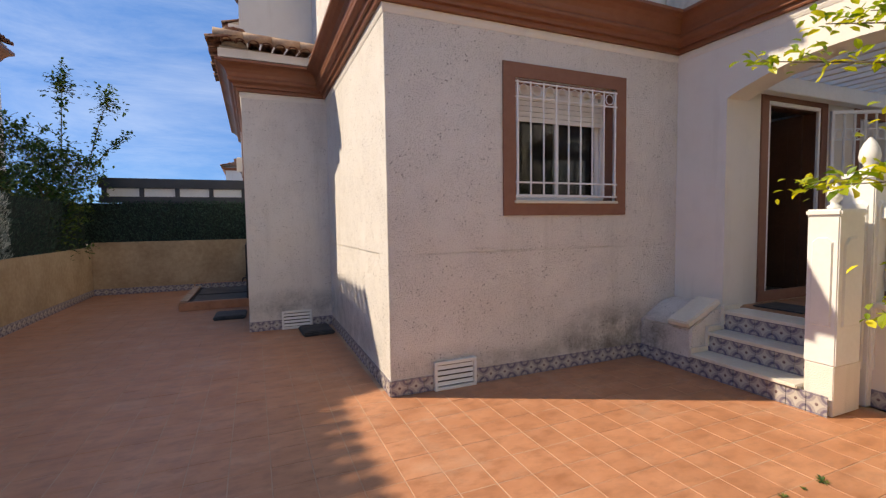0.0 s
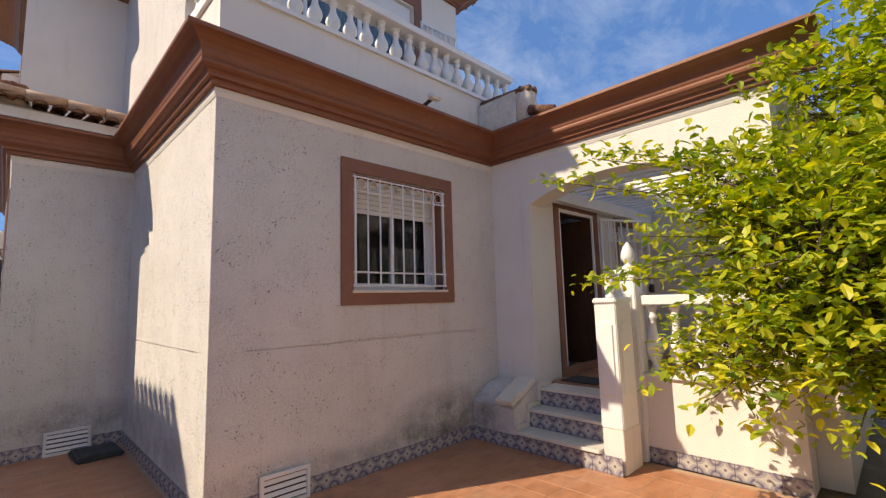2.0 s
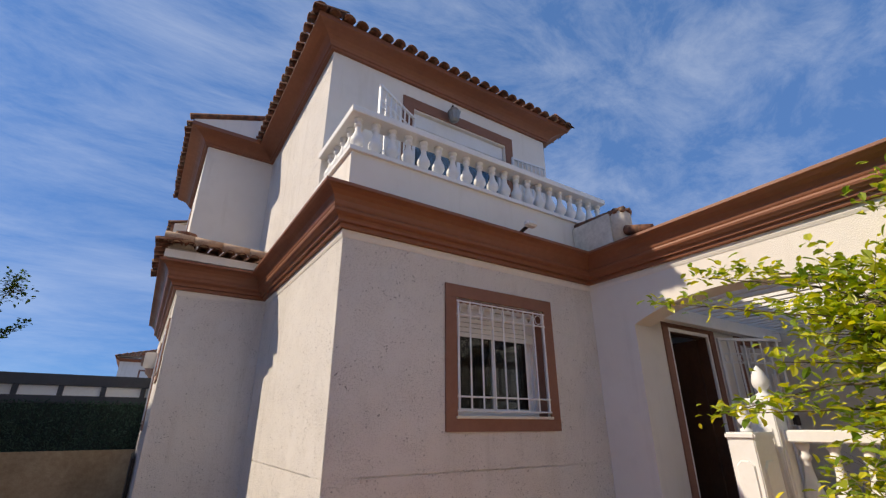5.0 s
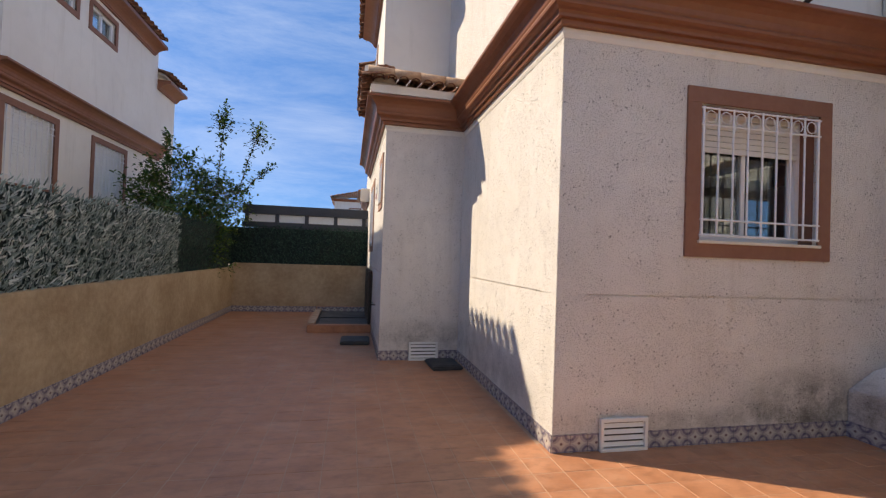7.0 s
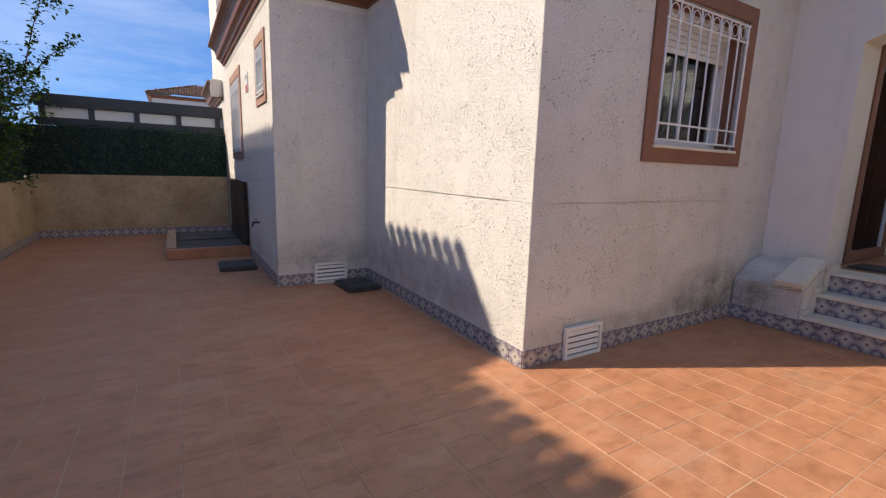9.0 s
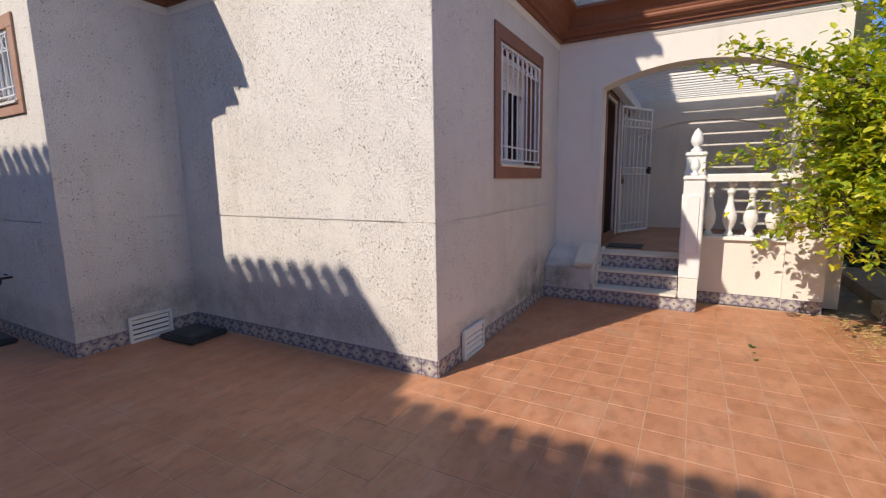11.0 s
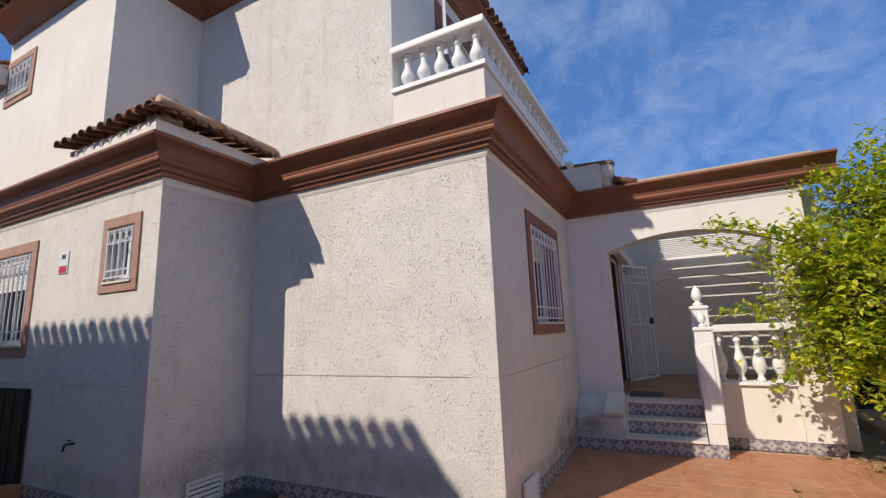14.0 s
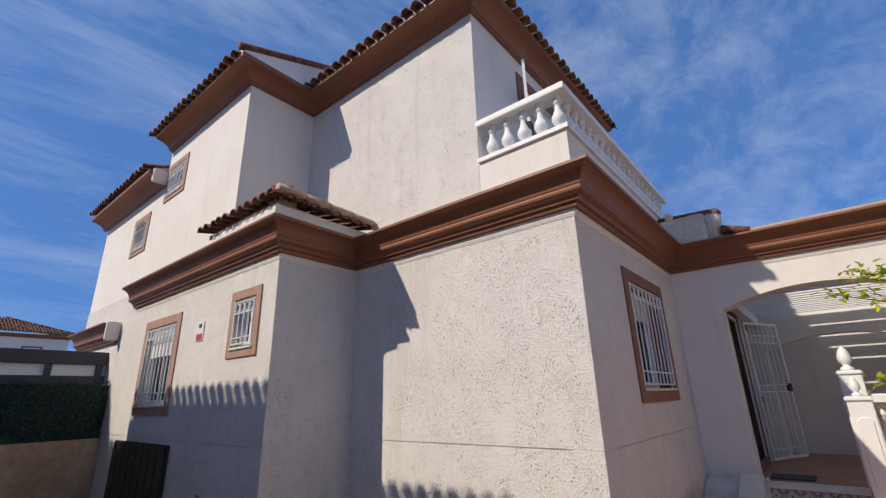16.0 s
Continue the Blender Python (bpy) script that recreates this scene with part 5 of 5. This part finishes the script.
lemon = plant("lemon_tree", "leafy lemon tree with bright yellow-green leaves over the bed", (4.45, -0.5, 0.05), 3.3, 6, 0.9, 52000, 0.078, LEMON, 11,
              tips=[((3.9, 0.5, 1.9), (3.05, 1.89, 2.42)), ((3.9, 0.5, 2.1), (3.35, 1.7, 2.62)), ((3.9, 0.4, 1.3), (3.0, 0.9, 0.9)), ((3.9, 0.5, 1.5), (3.1, 1.45, 1.62)),
                    ((4.0, 0.3, 1.6), (3.0, 0.75, 1.25)), ((4.0, 0.2, 1.4), (3.1, 0.4, 1.1)), ((3.9, 0.4, 1.7), (3.05, 1.2, 1.9)), ((4.0, 0.1, 1.2), (3.2, 0.3, 0.75)), ((4.0, 0.2, 1.1), (3.35, 0.75, 0.95)),
                    ((4.1, 0.1, 1.5), (3.3, 0.1, 1.5)), ((4.1, 0.2, 1.9), (3.3, 0.6, 2.1)), ((4.2, 0.2, 2.2), (3.6, 0.9, 2.5)), ((4.0, 0.3, 1.3), (3.1, 0.65, 0.8)), ((3.9, 0.5, 1.9), (3.2, 1.1, 2.2)), ((4.0, 0.4, 1.6), (3.25, 1.0, 1.5)), ((4.1, 0.0, 1.1), (3.4, -0.2, 0.8)),
                    ((3.9, 0.6, 1.4), (3.35, 1.3, 0.92)), ((3.9, 0.5, 2.2), (3.5, 1.55, 2.66)), ((3.9, 0.6, 1.8), (3.3, 1.75, 1.62)), ((4.1, -0.2, 3.0), (3.9, -0.33, 3.95)), ((4.3, -0.6, 3.0), (4.4, -0.9, 3.9))], low=0.12,
              clouds=[(4.05, -0.35, 2.1, 0.75, 0.95, 1.45, 900), (3.7, 0.35, 1.7, 0.5, 0.6, 0.8, 420), (3.65, 0.75, 2.2, 0.35, 0.5, 0.45, 150), (3.45, 0.8, 1.15, 0.3, 0.45, 0.35, 110),
                      (4.5, -1.3, 2.2, 0.9, 0.8, 1.4, 450), (3.95, -0.25, 3.15, 0.35, 0.4, 0.6, 130), (3.85, -0.2, 1.0, 0.5, 0.65, 0.35, 150), (4.05, 0.3, 2.85, 0.3, 0.45, 0.5, 150)])
for i, p in enumerate([(3.75, 0.62, 1.72), (3.6, 0.35, 1.35), (3.85, 0.25, 2.1), (3.7, 0.1, 1.62), (3.95, 0.5, 1.2), (3.55, 0.55, 1.95)]):
    fruit = part("lemon", lathe([(0.0, 0), (0.008, 0.004), (0.02, 0.014), (0.031, 0.035), (0.032, 0.05), (0.024, 0.072), (0.009, 0.086), (0.0, 0.092)], 12), plain("lemon_peel", (0.55, 0.50, 0.05), (0.66, 0.55, 0.06), 20.0, 0.45, 0.001, 90) if i == 0 else bpy.data.materials["lemon_peel"], lemon, "ripening yellow-green lemon", True)
    fruit.location = Vector(p) - lemon.location

shrub = plant("garden_tree", "green garden tree with long upright shoots behind the hedge screen", (-4.1, 11.0, 0.0), 2.6, 4, 0.6, 26000, 0.085, BUSH, 5,
              tips=[((-3.35, 11.2, 3.0), (-3.25, 11.2, 4.6)), ((-2.95, 11.2, 2.6), (-2.5, 11.2, 4.2)), ((-2.9, 11.2, 2.6), (-2.25, 11.2, 3.3)), ((-4.3, 11.0, 3.0), (-4.35, 11.0, 3.8))], low=0.3,
              clouds=[(-4.05, 11.0, 2.75, 0.95, 0.6, 0.85, 420), (-3.2, 11.1, 2.5, 0.6, 0.4, 0.55, 150), (-4.7, 11.0, 2.4, 0.5, 0.5, 0.6, 110),
                      (-3.27, 11.2, 4.2, 0.1, 0.1, 0.4, 26), (-2.55, 11.2, 4.0, 0.12, 0.1, 0.35, 22)])

# planting bed with tiled kerb
bed = thing("planting_bed", "raised planting bed of dry soil with tiled kerb", "planting bed")
part("soil", box(2.2, 9.0, -4.9, 0.05, -0.02, 0.12), SOIL, bed)
part("kerb", box(2.05, CX + 0.3, 0.05, 0.19, 0, 0.155, 0.012), SLAB, bed, "rough concrete kerb")
part("kerb", box(2.05, 2.199, -4.9, 0.049, 0, 0.155, 0.012), SLAB, bed)
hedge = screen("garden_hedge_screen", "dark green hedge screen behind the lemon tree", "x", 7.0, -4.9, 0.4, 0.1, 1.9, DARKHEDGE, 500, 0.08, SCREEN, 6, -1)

# dry leaf litter and weeds
rnd = random.Random(8)
verts, faces = [], []
for i in range(900):
    x, y = 4.2 - abs(rnd.gauss(0, 0.75)), 0.27 + abs(rnd.gauss(0, 0.22))
    a, L, W = rnd.uniform(0, 6.28), rnd.uniform(0.012, 0.045), rnd.uniform(0.004, 0.012)
    c, q = math.cos(a), math.sin(a)
    k = len(verts)
    verts += [(x + u * c - v * q, y + u * q + v * c, 0.004 + h) for u, v, h in ((0, 0, 0), (L * 0.5, W, 0.006), (L, 0, 0.002), (L * 0.5, -W, 0.003))]
    faces.append((k, k + 1, k + 2, k + 3))
litter = raw("leaf_litter", verts, faces, plain("dry_leaf", (0.42, 0.28, 0.10), (0.58, 0.43, 0.20), 30.0, 0.9))
tagged(litter, "scattered dry yellow leaves on the tiles beside the bed", "leaf litter", kind="stuff")


def weed(x, y, size, seed):
    r = random.Random(seed)
    w = thing("weed", "small green weed growing from a grout joint", "weed", (x, y, 0.0), "weeds")
    vs, fs = [], []
    for _ in range(26):
        a, L = r.uniform(0, 6.28), size * r.uniform(0.4, 1.0)
        d, n = Vector((math.cos(a), math.sin(a), r.uniform(0.1, 0.9))).normalized(), Vector((-math.sin(a), math.cos(a), 0))
        k = len(vs)
        vs += [Vector((0, 0, 0.001)), d * L * 0.6 + n * L * 0.12, d * L - Vector((0, 0, L * 0.1)), d * L * 0.6 - n * L * 0.12]
        fs.append((k, k + 1, k + 2, k + 3))
    raw("leaves", vs, fs, BUSH, w)["kind"] = "stuff"


weed(2.90, 1.41, 0.05, 1), weed(2.56, 1.41, 0.035, 2), weed(2.73, 1.41, 0.025, 3)

# ---- pieces last: floor tiles, skirting tiles ----
TS = 0.229
tile_me = bpy.data.meshes.new("floor_tile")
bm = box(-TS / 2 + 0.0025, TS / 2 - 0.0025, -TS / 2 + 0.0025, TS / 2 - 0.0025, -0.008, 0.0)
bmesh.ops.bevel(bm, geom=[e for e in bm.edges if all(v.co.z > -0.001 for v in e.verts)], offset=0.0015, segments=1, affect="EDGES")
bm.to_mesh(tile_me)
tv, tf = [v.co.copy() for v in bm.verts], [tuple(v.index for v in f.verts) for f in bm.faces]
bm.free()
tile_me.materials.append(TERRACOTTA)
rnd = random.Random(2)
verts, faces, count = [], [], 0
for i in range(-18, 15):
    for j in range(-33, 40):
        x, y = 1.05 + TS * (i + 0.5), 2.583 + TS * (j + 0.5)
        if not (LX + 0.02 < x - TS / 2 + 0.1 and x + TS / 2 < CX + 0.05 and y + TS / 2 < LY + 0.1) or (x > AX - 0.08 and y > AY + 0.08 and x > AX) or (x > BX + 0.1 and y > BY + 0.1):
            continue
        if x > 2.1 and y < 0.1:
            continue
        m = Matrix.Translation((x, y, rnd.uniform(-0.0012, 0.0012))) @ Euler((rnd.gauss(0, 0.003), rnd.gauss(0, 0.003), rnd.gauss(0, 0.004))).to_matrix().to_4x4()
        if -0.9 < x < 3.75 and 1.0 < y < 4.6 and count < 300:
            o = new("floor_tile", tile_me)
            o.parent, o.matrix_basis = floor, m
            count += 1
        else:
            k = len(verts)
            verts += [m @ v for v in tv]
            faces += [tuple(k + q for q in f) for f in tf]
far_tiles = raw("floor_tile_field", verts, faces, TERRACOTTA, floor)
far_tiles["kind"] = "stuff"

SW, SH = 0.145, 0.135
sk_me = bpy.data.meshes.new("skirting_tile")
bm = box(-SW / 2 + 0.0015, SW / 2 - 0.0015, -0.008, 0.0, 0.0, SH, 0.002)
bm.to_mesh(sk_me)
bm.free()
sk_me.materials.append(AZULEJO)


def skirting(parent, p, q, z=0.0, skip=(), h=1.0):
    """Patterned tiles along the foot of a wall from p to q; the wall lies to the left of the way."""
    p, q = Vector(p), Vector(q)
    d = (q - p).normalized()
    n = max(1, round((q - p).length / SW))
    step = (q - p).length / n
    for i in range(n):
        s = step * (i + 0.5)
        if any(a < s < b for a, b in skip):
            continue
        o = new("skirting_tile", sk_me)
        o.parent = parent
        c = p + d * s
        o.location, o.rotation_euler, o.scale = (c.x, c.y, z), (0, 0, math.atan2(d.y, d.x)), (step / SW, 1, h)


skirting(wall_front, (AX, AY), (3.83, AY), skip=((0.38, 0.78),))
skirting(wall_side, (AX, BY), (AX, AY))
skirting(wall_return, (BX, BY), (AX, BY), skip=((0.405, 0.805),))
skirting(wall_drive, (BX, 8.65), (BX, BY))
skirting(cheek, (3.84, AY), (3.84, SY1))
for i, x in enumerate((3.84, 4.06, 4.28)):
    skirting(steps, (x, SY1), (x, SY0 if i else 1.85), 0.184 * i, h=0.154 / SH)
skirting(wall_parapet, (CX + 0.03, 1.86), (CX + 0.03, PY0))
skirting(wall_porch, (CX, PY0), (CX, 0.66))
skirting(boundary_side, (LX, -1.0), (LX, LY))
skirting(boundary_end, (LX, LY), (-1.13, LY))
skirting(well, (-1.1, 10.9), (-0.02, 10.9), 0.065)
skirting(bed, (CX, 0.19), (2.05, 0.19), 0.0)
